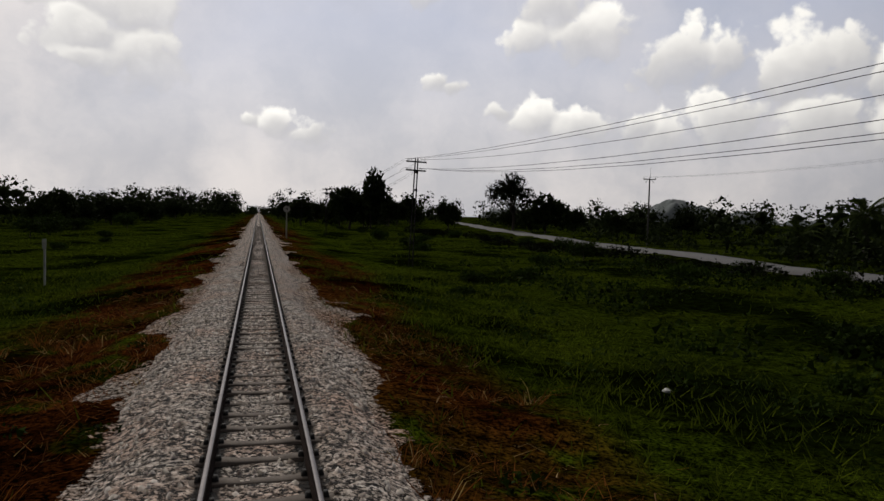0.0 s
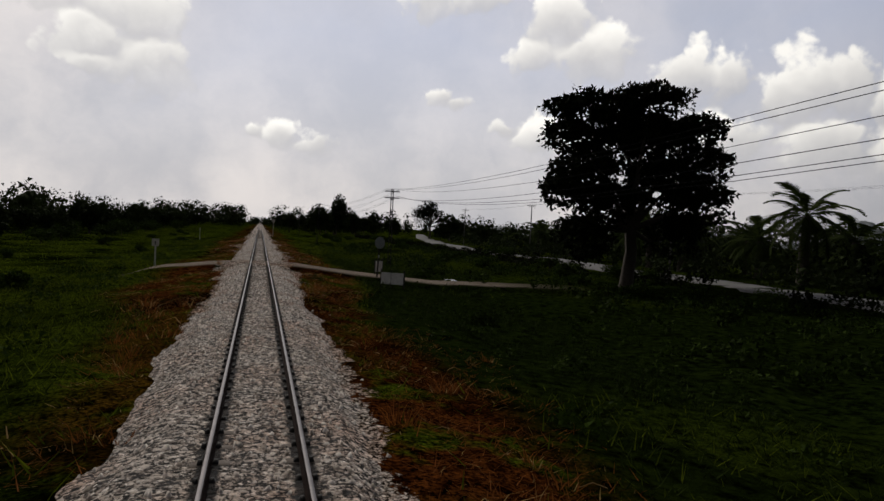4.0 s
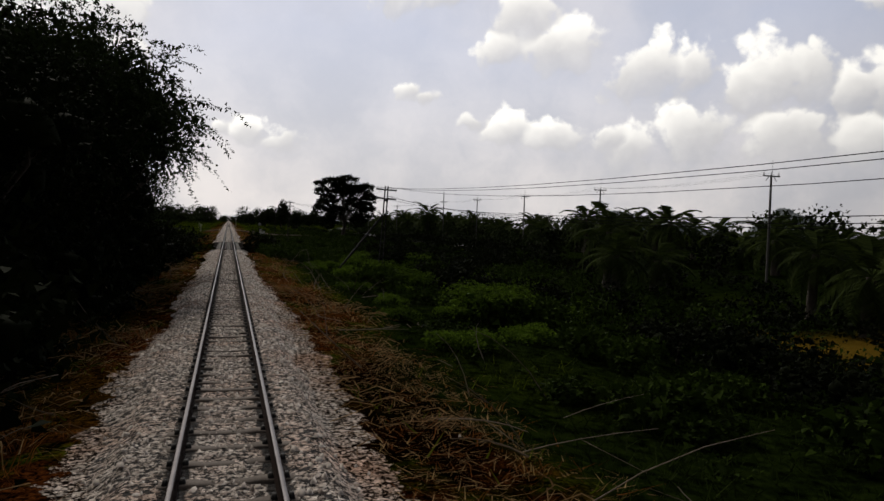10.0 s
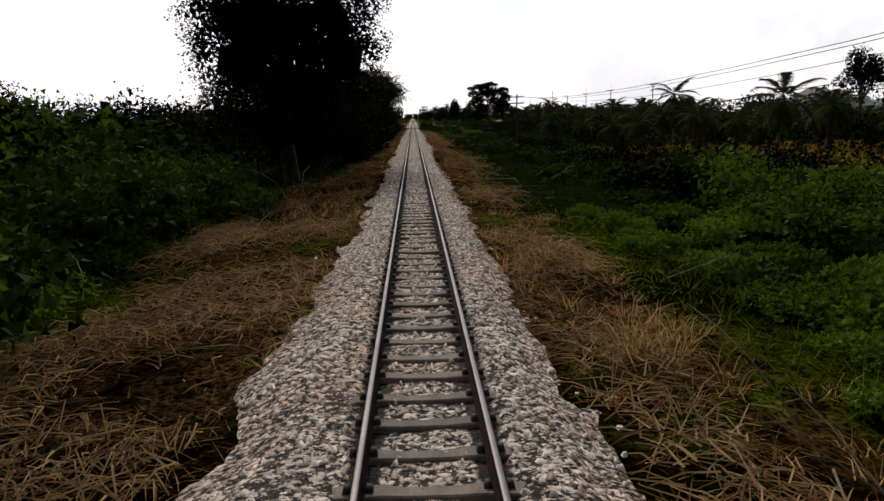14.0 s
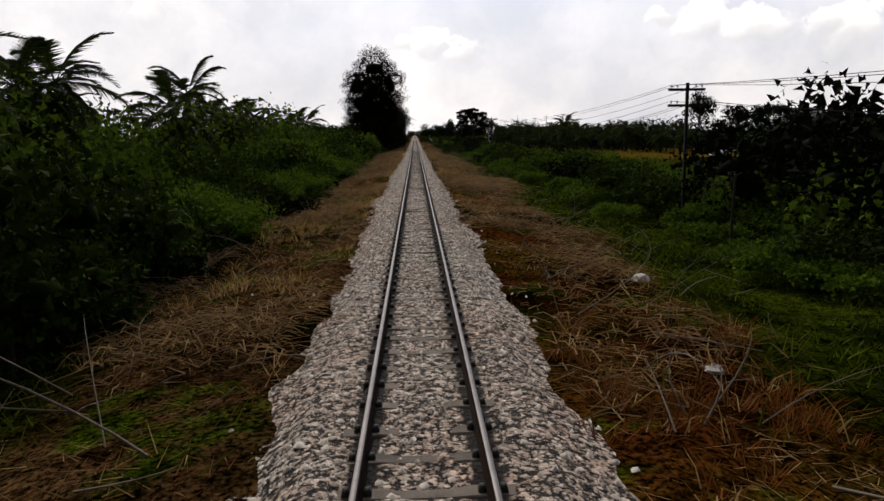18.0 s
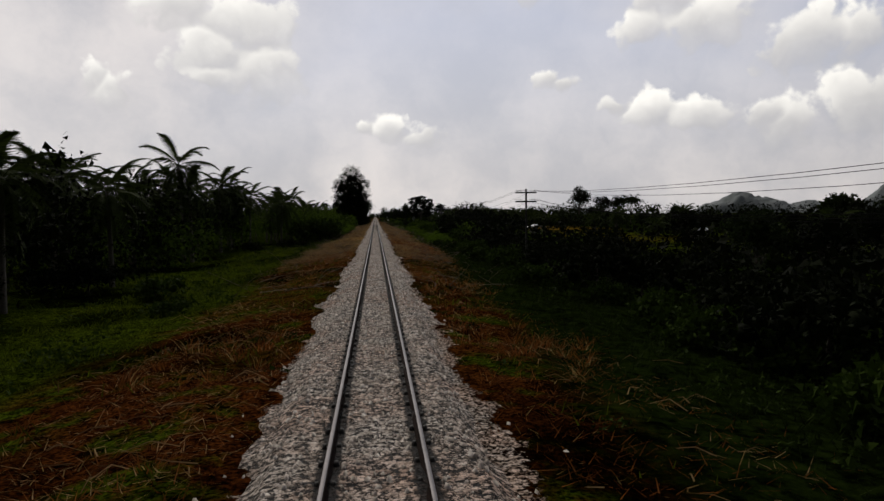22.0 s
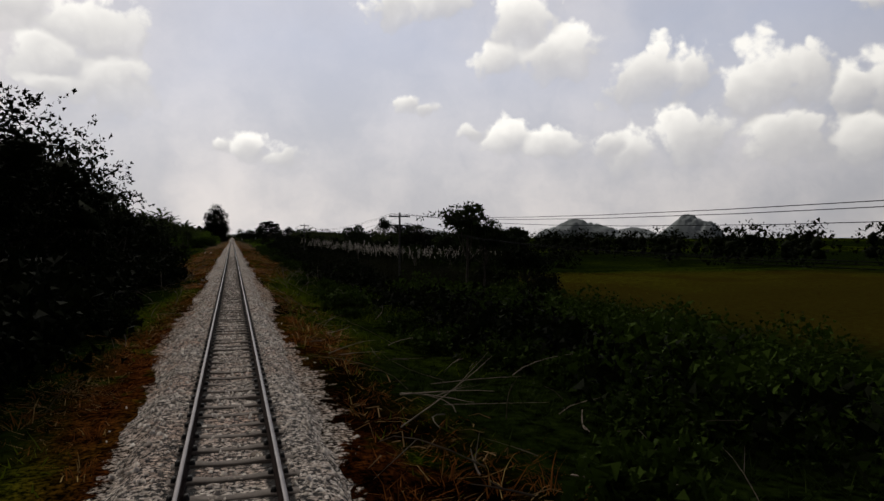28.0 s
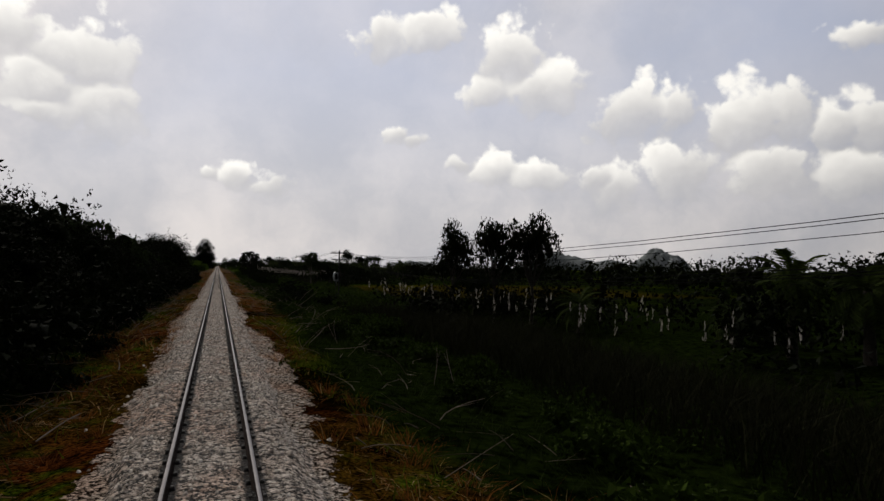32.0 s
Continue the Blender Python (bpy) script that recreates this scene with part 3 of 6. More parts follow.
def wet_sedge(x, y):
    """Dark sedge on the wet low ground."""
    east = np.interp(y, [-800, -620, -600, -575, -560, -440, -430, -322, -310, -80, -62, -30, -10, 12, 35, 60], [1, 1, 0.6, 0.6, 1, 1, 0.1, 0.1, 1, 1, 1, 0.85, 0.55, 0.4, 0.25, 0.2])
    west = np.interp(y, [-800, -610, -600, -450, -400, -300, -290, -180, -140, -90, -60], [1, 1, 0, 0, 0.2, 0.3, 1, 1, 0.9, 0.8, 0.2])
    edge = np.where(x > 0, np.interp(y, [-800, -610, -600, -450, -440, -316, -306, -85, -55, -10, 20], [2.9, 2.9, 3.6, 3.4, 6, 6, 3.6, 3.2, 4.6, 6.0, 10]), np.interp(y, [-800, -615, -600, -295, -285, -80, -50], [2.5, 2.5, 5, 5, 2.5, 2.5, 5])) + 0.9 * wave(x, y, 8, 41)
    return np.where(x > 0, east, west) * smoothstep(np.abs(x), edge, edge + 1.4) * (1 - 0.35 * smoothstep(wave(x, y, 17, 42), 0.35, 0.6))


def bleached(x, y):
    """Share of pale straw in the dry grass."""
    return np.where(x > 0, smoothstep(y, -410, -375), 1.0) * smoothstep(y, -285, -320) * smoothstep(y, -475, -458) * (0.6 + 0.4 * wave(x, y, 6, 32))


def cover(y):
    """How far the stones hide the sleepers."""
    return np.interp(y, [-800, -692, -680, -572, -560, -490, -470, -425, -405, -368, -318, -303, -262, -245, -222, -180, -140, -118, -88, -60, 0, 600],
                     [0.95, 0.95, 0.35, 0.3, 0.95, 1.0, 0.72, 0.62, 0.5, 0.2, 0.15, 0.8, 0.95, 0.6, 0.45, 0.4, 0.6, 0.95, 0.9, 0.45, 0.4, 0.5])


def ground_sheet():
    xs = np.concatenate([[-4800, -2500, -1200, -600, -320, -200, -140, -100, -76, -60, -50, -42], np.arange(-36, -12, 2.0), np.arange(-12, -6, 0.75),
                         np.arange(-6, 6.01, 0.4), np.arange(6.75, 12, 0.75), np.arange(12, 36, 2.0), [36, 38, 40, 42, 44, 46, 48, 51, 56, 64, 76, 92, 110, 140, 200, 320, 600, 1200, 2500, 4800]])
    ys = np.concatenate([[-4800, -2500, -1400, -1000, -880], np.arange(-830, -176, 1.6), np.arange(-176, -145, 0.6), np.arange(-144, -52, 1.6), np.arange(-51.5, -43, 0.35), np.arange(-42, 140, 1.6), np.arange(140, 420, 6), [420, 500, 620, 800, 1100, 1600, 2500, 4800]])
    X, Y = np.meshgrid(xs, ys)
    Z = land(X, Y)
    far = np.maximum(np.abs(X) - 300, np.maximum(Y - 640, -860 - Y))
    Z = Z - 0.6 * smoothstep(far, 0, 600)
    v = np.stack([X, Y, Z], -1).reshape(-1, 3)
    ny, nx = X.shape
    i = (np.arange(ny - 1)[:, None] * nx + np.arange(nx - 1)[None]).ravel()
    me = mesh_of("ground", v, np.stack([i, i + 1, i + nx + 1, i + nx], 1), GROUND, True)
    for name, fn in (("dry", dryness), ("straw", stubble), ("earth", bare), ("stone", stony), ("bleach", bleached), ("sedge", wet_sedge)):
        a = me.attributes.new(name, "FLOAT", "POINT")
        a.data.foreach_set("value", fn(v[:, 0], v[:, 1]).astype(np.float32))
    return tagged(new("ground", me), "grassy railway land with withered verges and wet green hollows", "ground", kind="structure")


def bed_height(x, y):
    """Top of the stones: level with the sleepers, then a loose slope with a ragged foot."""
    ax, side = np.abs(x), np.sign(x) * 50
    spill = np.interp(y, [-800, -640, -600, -320, -300, -240, -150, -120, 0], [-0.30, -0.30, -0.14, -0.12, -0.26, -0.24, -0.12, 0.0, 0.04]) - 0.14 * (x > 0) + 0.22 * wave(side, y, 6.5, 17) + 0.13 * wave(side, y, 2.1, 18)
    foot = ax - np.maximum(spill, -0.45) * smoothstep(ax, 1.0, 1.4) + 0.14 * wave(x, y, 0.9, 9) + 0.10 * wave(x, y, 0.33, 15)
    prof = np.interp(foot, [0, 1.15, 1.9, 2.2], [0, 0, -0.26, -0.66])
    level = -0.215 + 0.075 * cover(y)
    level = level + (np.maximum(level, -0.150) - level) * smoothstep(ax, 0.60, 0.74)
    return level + prof + 0.02 * wave(x, y, 0.45, 10) + 0.014 * wave(x, y, 0.2, 11)


def ballast_bed(y0, y1):
    half = np.concatenate([[0.09, 0.18, 0.27, 0.36, 0.46, 0.62, 0.72, 0.85, 1.0], np.arange(1.15, 2.66, 0.1)])
    xs = np.concatenate([-half[::-1], [0], half])
    ys = np.append(np.concatenate([np.arange(y0, min(y1, 40), 0.42), np.arange(40, y1, 4.0)]) if y1 > 60 else np.arange(y0, y1, 0.42), y1)
    X, Y = np.meshgrid(xs, ys)
    v = np.stack([X, Y, bed_height(X, Y)], -1).reshape(-1, 3)
    ny, nx = X.shape
    i = (np.arange(ny - 1)[:, None] * nx + np.arange(nx - 1)[None]).ravel()
    ob = new("ballast_bed", mesh_of("ballast_bed", v, np.stack([i, i + 1, i + nx + 1, i + nx], 1), BALLAST, True))
    return tagged(ob, "pale crushed granite ballast heaped along the track", "ballast", kind="structure")


def ribbon_road():
    ys = np.arange(-118, 400, 4.0)
    cx = road_x(ys)
    off = np.array([-2.9, -2.7, 0, 2.7, 2.9])
    dz = np.array([-0.25, 0.0, 0.05, 0.0, -0.25])
    X = cx[:, None] + off[None]
    Z = land(cx, ys)[:, None].repeat(5, 1)
    Z = 0.5 * (Z + np.roll(Z, 1, 0)) + 0.16 + dz[None]
    v = np.stack([X, ys[:, None].repeat(5, 1), Z], -1).reshape(-1, 3)
    i = (np.arange(len(ys) - 1)[:, None] * 5 + np.arange(4)[None]).ravel()
    ob = new("road", mesh_of("road", v, np.stack([i, i + 1, i + 6, i + 5], 1), ASPHALT))
    return tagged(ob, "narrow pale asphalt road beyond the field", "road", kind="structure")


ground_sheet()
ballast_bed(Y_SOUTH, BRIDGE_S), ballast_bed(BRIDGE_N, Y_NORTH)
ribbon_road()


def canal_water():
    v, f = [], []
    n = 64
    for k in range(n):
        x = -26 + k * 1.0
        v += [(x, CANAL - 11.5, -3.05), (x, CANAL + 11.5, -3.05)]
    for k in range(n - 1):
        f.append((2 * k, 2 * k + 2, 2 * k + 3, 2 * k + 1))
    return tagged(new("water", mesh_of("water", np.array(v), np.array(f), WATER)), "still dark canal water mirroring the clouds", "water", kind="structure")


canal_water()
for px, py, pr, pz in ((15.2, -93.5, 2.4, -1.72), (14.8, -104.5, 3.0, -1.70), (20.5, -100.0, 2.0, -1.7), (15.5, -36.5, 1.1, -1.62), (13.5, -42.0, 1.6, -1.6)):
    a = np.linspace(0, 2 * math.pi, 22, endpoint=False)
    rr = pr * (1 + 0.35 * wave(np.cos(a) * 3 + px, np.sin(a) * 3 + py, 1.5, 12))
    tagged(new("marsh_pool", mesh_of("marsh_pool", np.stack([px + rr * np.cos(a), py + 1.6 * rr * np.sin(a), 0 * a + pz], 1), [tuple(range(22))], WATER)),
           "shallow pool of marsh water between tufts", "pool", "marsh pools", "structure")

# ------------------------------------------------------------------ the track
track = thing("railway_track", pose(0, 0, 0), "single metre-gauge track, shiny worn rails on concrete sleepers", "railway track")


def rail_meshes():
    prof = [(-0.055, -0.148), (0.055, -0.148), (0.055, -0.138), (0.012, -0.125), (0.009, -0.045), (0.032, -0.036), (0.033, -0.008), (0.026, -0.002), (-0.026, -0.002), (-0.033, -0.008), (-0.032, -0.036), (-0.009, -0.045), (-0.012, -0.125), (-0.055, -0.138)]
    ys = np.arange(Y_SOUTH, Y_NORTH + 1, 10.0)
    p = np.array(prof)
    n = len(p)
    v = np.stack([np.tile(p[:, 0], len(ys)), np.repeat(ys, n), np.tile(p[:, 1], len(ys))], 1)
    f = np.array([(i * n + j, i * n + (j + 1) % n, (i + 1) * n + (j + 1) % n, (i + 1) * n + j) for i in range(len(ys) - 1) for j in range(n)])
    body = mesh_of("rail", v, f, RUST)
    top = np.array([(-0.024, -0.0022), (-0.018, 0.0), (0.0, 0.0015), (0.018, 0.0), (0.024, -0.0022)])
    v = np.stack([np.tile(top[:, 0], len(ys)), np.repeat(ys, 5), np.tile(top[:, 1], len(ys))], 1)
    f = np.array([(i * 5 + j, i * 5 + j + 1, (i + 1) * 5 + j + 1, (i + 1) * 5 + j) for i in range(len(ys) - 1) for j in range(4)])
    return body, mesh_of("running_surface", v, f, STEEL, True)


_rail, _head = rail_meshes()
for s in (-1, 1):
    r = part("rail", _rail, track, pose(s * 0.5325, 0, 0), "rusty steel rail with a polished top")
    part("running_surface", _head, r, None, "polished steel running band")

SLEEPER_STEP = 0.61


def sleeper_mesh():
    """A concrete sleeper: wide ends, a waist, sloping sides."""
    xs = np.array([-1.0, -0.97, -0.72, -0.38, -0.2, 0.2, 0.38, 0.72, 0.97, 1.0])
    wt = np.array([0.080, 0.09, 0.10, 0.095, 0.078, 0.078, 0.095, 0.10, 0.09, 0.080])
    zt = np.array([-0.23, -0.21, -0.160, -0.150, -0.168, -0.168, -0.150, -0.160, -0.21, -0.23])
    v = []
    for x, w, z in zip(xs, wt, zt):
        v += [(x, -w - 0.03, -0.34), (x, -w, z - 0.012), (x, -w + 0.014, z), (x, w - 0.014, z), (x, w, z - 0.012), (x, w + 0.03, -0.34)]
    f = [(i * 6 + j, i * 6 + j + 1, (i + 1) * 6 + j + 1, (i + 1) * 6 + j) for i in range(9) for j in range(5)]
    f += [(0, 5, 4, 3, 2, 1), (54, 55, 56, 57, 58, 59)]
    return np.array(v), f


_sv, _sf = sleeper_mesh()
_sleeper = mesh_of("sleeper", _sv, _sf, CONCRETE)


def clip_blocks():
    pieces = []
    for s in (-0.5325, 0.5325):
        for o in (-0.085, 0.085):
            x = s + o
            v = np.array([(x - 0.035, -0.05, -0.155), (x + 0.035, -0.05, -0.155), (x + 0.035, 0.05, -0.155), (x - 0.035, 0.05, -0.155),
                          (x - 0.02, -0.03, -0.105), (x + 0.02, -0.03, -0.105), (x + 0.02, 0.03, -0.105), (x - 0.02, 0.03, -0.105)])
            f = np.array([(0, 1, 5, 4), (1, 2, 6, 5), (2, 3, 7, 6), (3, 0, 4, 7), (4, 5, 6, 7)])
            pieces.append((v, f))
    return joined(pieces)


_yall = np.arange(Y_SOUTH + 0.5, 140, SLEEPER_STEP)
_yall = _yall[(_yall < BRIDGE_S - 0.2) | (_yall > BRIDGE_N + 0.2)]
_near = (_yall < -290) & (_yall > -470)
for y in _yall[_near][:300]:
    part("sleeper", _sleeper, track, pose(random.uniform(-0.02, 0.02), y + random.uniform(-0.02, 0.02), random.uniform(-0.012, 0.004), 0, random.uniform(-0.5, 0.5), random.uniform(-1, 1)))
_rest = np.concatenate([_yall[~_near], _yall[_near][300:]])
_q = []
_sfq = np.array([f for f in _sf if len(f) == 4])
for y in _rest:
    _q.append((_sv + (random.uniform(-0.02, 0.02), y + random.uniform(-0.02, 0.02), random.uniform(-0.012, 0.004)), _sfq))
tagged(part("sleepers_beyond", mesh_of("sleepers_beyond", *joined(_q), CONCRETE), track, None, "weathered concrete sleepers half sunk in stones"), kind="stuff")
_cv, _cf = clip_blocks()
tagged(part("ironwork", mesh_of("ironwork", *joined([(_cv + (0, y, 0), _cf) for y in _yall[::1] if y < 60]), IRON), track, None, "dark iron rail clips"), kind="stuff")


def scattered_stones(n):
    """Loose stones lying proud of the bed."""
    base = np.array([(1.1, 0.2, -0.5), (-1, 0.1, -0.5), (0.1, 1, -0.5), (-0.2, -1, -0.5), (0.35, 0.3, 0.75), (-0.45, -0.1, 0.6)])
    f = np.array([(0, 2, 4), (2, 1, 5), (2, 5, 4), (1, 3, 5), (3, 0, 4), (3, 4, 5)])
    x = np.where(rng.random(n) < 0.86, rng.uniform(-2.0, 2.0, n), rng.normal(0, 1.5, n))
    y = rng.uniform(-790, 20, n)
    x = np.where(np.abs(x) > 3.4, x * 0.4, x)
    ok = ((y < BRIDGE_S - 0.1) | (y > BRIDGE_N + 0.1)) & (np.abs(np.abs(x) - 0.5325) > 0.155)
    x, y = x[ok], y[ok]
    top, soil = bed_height(x, y), land(x, y)
    ok = (top > soil + 0.01) | (rng.random(len(x)) < 0.04)
    x, y = x[ok], y[ok]
    z = np.maximum(top[ok] + 0.008, soil[ok] + 0.005)
    r = rng.uniform(0.022, 0.05, len(x))
    a = rng.uniform(0, 6.28, len(x))
    sc = rng.uniform(0.6, 1.35, (len(x), 1, 3)) * r[:, None, None]
    v = base[None] * sc + rng.normal(0, 0.12, (len(x), 6, 3)) * r[:, None, None]
    c, s = np.cos(a)[:, None], np.sin(a)[:, None]
    v = np.stack([v[..., 0] * c - v[..., 1] * s, v[..., 0] * s + v[..., 1] * c, v[..., 2]], -1)
    v += np.stack([x, y, z], -1)[:, None]
    k = np.arange(len(x))[:, None, None] * 6
    ob = new("loose_stones", mesh_of("loose_stones", v.reshape(-1, 3), (f[None] + k).reshape(-1, 3), STONE_ISLE))
    return tagged(ob, "loose angular granite stones strewn over the ballast", "stones", kind="stuff")


def stone_isle():
    m, nt, b = material("granite_pieces", 0.85)
    geo = nt.nodes.new("ShaderNodeNewGeometry")
    fine = tex_noise(nt, 60.0, 3.0)
    col = ramp(nt, geo.outputs["Random Per Island"], [(0.0, (0.30, 0.25, 0.21)), (0.35, (0.52, 0.455, 0.395)), (0.7, (0.70, 0.62, 0.55)), (1.0, (0.84, 0.77, 0.70))])
    nt.links.new(mixed(nt, 0.35, col, fine.outputs["Color"], "SOFT_LIGHT"), b.inputs["Base Color"])
    return m


STONE_ISLE = stone_isle()
scattered_stones(85000)


def bridge():
    br = thing("girder_bridge", pose(0, CANAL, 0), "short open-deck steel girder bridge with grey timber sleepers", "bridge")
    span = BRIDGE_N - BRIDGE_S
    for s in (-1, 1):
        bm = bmesh.new()
        box(bm, 0, 0, -0.36, 0.30, span, 0.03)
        box(bm, 0, 0, -0.78, 0.03, span, 0.8)
        box(bm, 0, 0, -1.19, 0.30, span, 0.03)
        for k in range(13):
            box(bm, 0, -span / 2 + (k + 0.5) * span / 13, -0.78, 0.24, 0.02, 0.78)
        part("girder", bm_mesh("girder", bm, IRON), br, pose(s * 0.62, 0, 0), "dark riveted plate girder")
        bm = bmesh.new()
        box(bm, 0, 0, -0.075, 0.07, span + 3.0, 0.12, 0.01)
        # black strip added for the base plates and the shade beside the rail
        bm2 = bmesh.new()
        box(bm2, 0, 0, -0.148, 0.58, span - 0.3, 0.012)
        part("bearing_plate", bm_mesh("bearing_plate", bm2, BLACK), br, pose(s * 0.455, 0, 0), "black strip standing for base plates and shade under the rail")
        part("guard_rail", bm_mesh("guard_rail", bm, RED_IRON), br, pose(s * 0.27, 0, 0), "red rusty inner guard rail")
    bm = bmesh.new()
    box(bm, 0, 0, -0.255, 2.2, 0.22, 0.2, 0.012)
    me = bm_mesh("timber_sleeper", bm, TIMBER)
    n = int(span / 0.5)
    for k in range(n):
        part("timber_sleeper", me, br, pose(random.uniform(-0.03, 0.03), -span / 2 + (k + 0.5) * span / n, random.uniform(-0.01, 0.003), 0, 0, random.uniform(-1.2, 1.2)))
    for s, y in ((-1, BRIDGE_S), (1, BRIDGE_N)):
        bm = bmesh.new()
        box(bm, 0, 0.45 * s, -2.3, 3.0, 0.9, 3.9, 0.03)
        box(bm, 0, 0.15 * s, -0.5, 3.4, 0.6, 0.5, 0.03)
        box(bm, 0, -0.25 * s, -0.30, 2.9, 0.2, 0.14, 0.02)
        if s > 0:
            box(bm, 1.62, 0.3 * s, -0.2, 0.3, 0.45, 0.35, 0.08)
        part("abutment", bm_mesh("abutment", bm, CONCRETE), br, pose(0, y - CANAL, 0), "stained concrete abutment with wing walls")
    for k, y in enumerate((-8.2, -0.5, 7.4)):
        for s in (-1, 1):
            bm = bmesh.new()
            box(bm, s * 1.32, y, -0.33, 0.42, 0.16, 0.07, 0.01)
            part("outrigger", bm_mesh("outrigger", bm, TIMBER), br, None, "short timber outrigger")
    bm = bmesh.new()
    box(bm, 2.9, -span / 2 + 4.6, -0.75, 0.8, 0.9, 0.06, 0.01)
    box(bm, 3.25, -span / 2 + 4.2, -1.9, 0.08, 0.08, 2.3)
    part("refuge_platform", bm_mesh("refuge_platform", bm, IRON), br, None, "dark iron refuge platform on a post")
    return br


bridge()

# ------------------------------------------------------------------ plants


def blades(name, label, x, y, h, w, lean, mat, segs=2, kind="stuff", z=None, category="grass", way=None):
    """Many grass blades as one mesh: bent triangles standing on the land."""
    n = len(x)
    z = land(x, y) - 0.02 if z is None else z
    a = rng.uniform(0, 6.28, n)
    t = rng.uniform(0, 6.28, n) if way is None else way
    bend = h * lean * rng.uniform(0.3, 1.3, n)
    sx, sy = np.cos(a) * w / 2, np.sin(a) * w / 2
    ox, oy = np.cos(t) * bend, np.sin(t) * bend
    hz = h * rng.uniform(0.75, 1.0, n)
    p = lambda k, f: np.stack([x + k * sx * (1 - f * f) + ox * f * f, y + k * sy * (1 - f * f) + oy * f * f, z + hz * f * (1 - 0.3 * f * lean)], -1)
    if segs == 1:
        v = np.stack([p(-1, 0.0), p(1, 0.0), p(0, 1.0)], 1)
        f = np.arange(3 * n).reshape(-1, 3)
    else:
        v = np.stack([p(-1, 0.0), p(1, 0.0), p(0.9, 0.55), p(-0.9, 0.55), p(0, 1.0)], 1)
        k = np.arange(n)[:, None] * 5
        v = v.reshape(-1, 3)
        f = np.concatenate([k + [[0, 1, 2]], k + [[0, 2, 3]], k + [[3, 2, 4]]])
    ob = new(name, mesh_of(name, v.reshape(-1, 3), f, mat))
    return tagged(ob, label, category, kind=kind)


def leaf_quads(c, size, out=None, aspect=0.5, flat=0.0, stir=0.8):
    """Pointed leaves at points c, turned at random and partly outwards."""
    n = len(c)
    d = rng.normal(size=(n, 3))
    if out is not None:
        d = d * stir + out * 0.9
    d[:, 2] -= 0.25
    d /= np.linalg.norm(d, axis=1)[:, None]
    s = np.cross(d, rng.normal(size=(n, 3)) * (1 - flat) + np.array([0, 0, flat * 3.0]))
    s /= np.linalg.norm(s, axis=1)[:, None] + 1e-6
    L = (size * rng.uniform(0.6, 1.3, n))[:, None]
    w = L * aspect * 0.75
    v = np.stack([c - s * w + d * L * 0.1, c + s * w * 0.8 + d * L * 0.25, c + d * L], 1).reshape(-1, 3)
    return v, np.arange(3 * n).reshape(-1, 3)


def clump_cloud(lobes, n, fill=0.35):
    """Points near the shells of lobes (x, y, z, rx, ry, rz), and the way out."""
    lob = np.array(lobes, float)
    vol = (lob[:, 3] * lob[:, 4] * lob[:, 5]) ** (2 / 3)
    k = rng.choice(len(lob), n, p=vol / vol.sum())
    d = rng.normal(size=(n, 3))
    d[:, 2] = np.where(rng.random(n) < 0.5, np.abs(d[:, 2]), d[:, 2])
    d /= np.linalg.norm(d, axis=1)[:, None]
    r = np.where(rng.random(n) < fill, rng.uniform(0.2, 0.9, n), rng.normal(0.96, 0.06, n))
    lump = 1 + 0.16 * np.sin(7 * d[:, 0] + 3 * k) * np.sin(6 * d[:, 1] + k) + 0.12 * np.sin(9 * d[:, 2] + 2 * k)
    return lob[k, :3] + d * (r * lump)[:, None] * lob[k, 3:], d


def ball():
    bm = bmesh.new()
    bmesh.ops.create_icosphere(bm, subdivisions=1, radius=1.0)
    bm.verts.ensure_lookup_table()
    v, f = np.array([p.co[:] for p in bm.verts]), np.array([[p.index for p in q.verts] for q in bm.faces])
    bm.free()
    return v, f


BALL_V, BALL_F = ball()


def hearts(lobes, k=0.74):
    """The close inner leafage of the lobes, as rough lumps under the outer leaves."""
    lob = np.array(lobes, float)
    n = len(lob)
    v = BALL_V[None] * (k * rng.uniform(0.4, 1.15, (n, len(BALL_V), 1))) * lob[:, None, 3:] + lob[:, None, :3]
    f = BALL_F[None] + (np.arange(n) * len(BALL_V))[:, None, None]
    return v.reshape(-1, 3), f.reshape(-1, 3)


def limbs(points, base_r, sides=6):
    """Trunk and limbs: a stem up the middle and boughs to the points."""
    pcs = []
    top = np.mean([p for p in points], axis=0)
    stem = np.array([(0, 0, -0.3), (0.05 * top[2] * rng.normal(), 0.03 * top[2] * rng.normal(), 0.3 * top[2]), (top[0] * 0.5, top[1] * 0.5, 0.65 * top[2]), top])
    pcs.append(tube(stem, [base_r * 1.25, base_r, base_r * 0.75, base_r * 0.35], sides))
    for p in (points if base_r > 0.085 else []):
        p = np.array(p)
        q = stem[1] * 0.5 + stem[2] * 0.5
        mid = 0.5 * (q + p) + rng.normal(0, 0.08, 3) * np.linalg.norm(p - q)
        pcs.append(tube(np.array([q, mid, p]), [base_r * 0.6, base_r * 0.38, base_r * 0.1], 5))
    return joined(pcs)


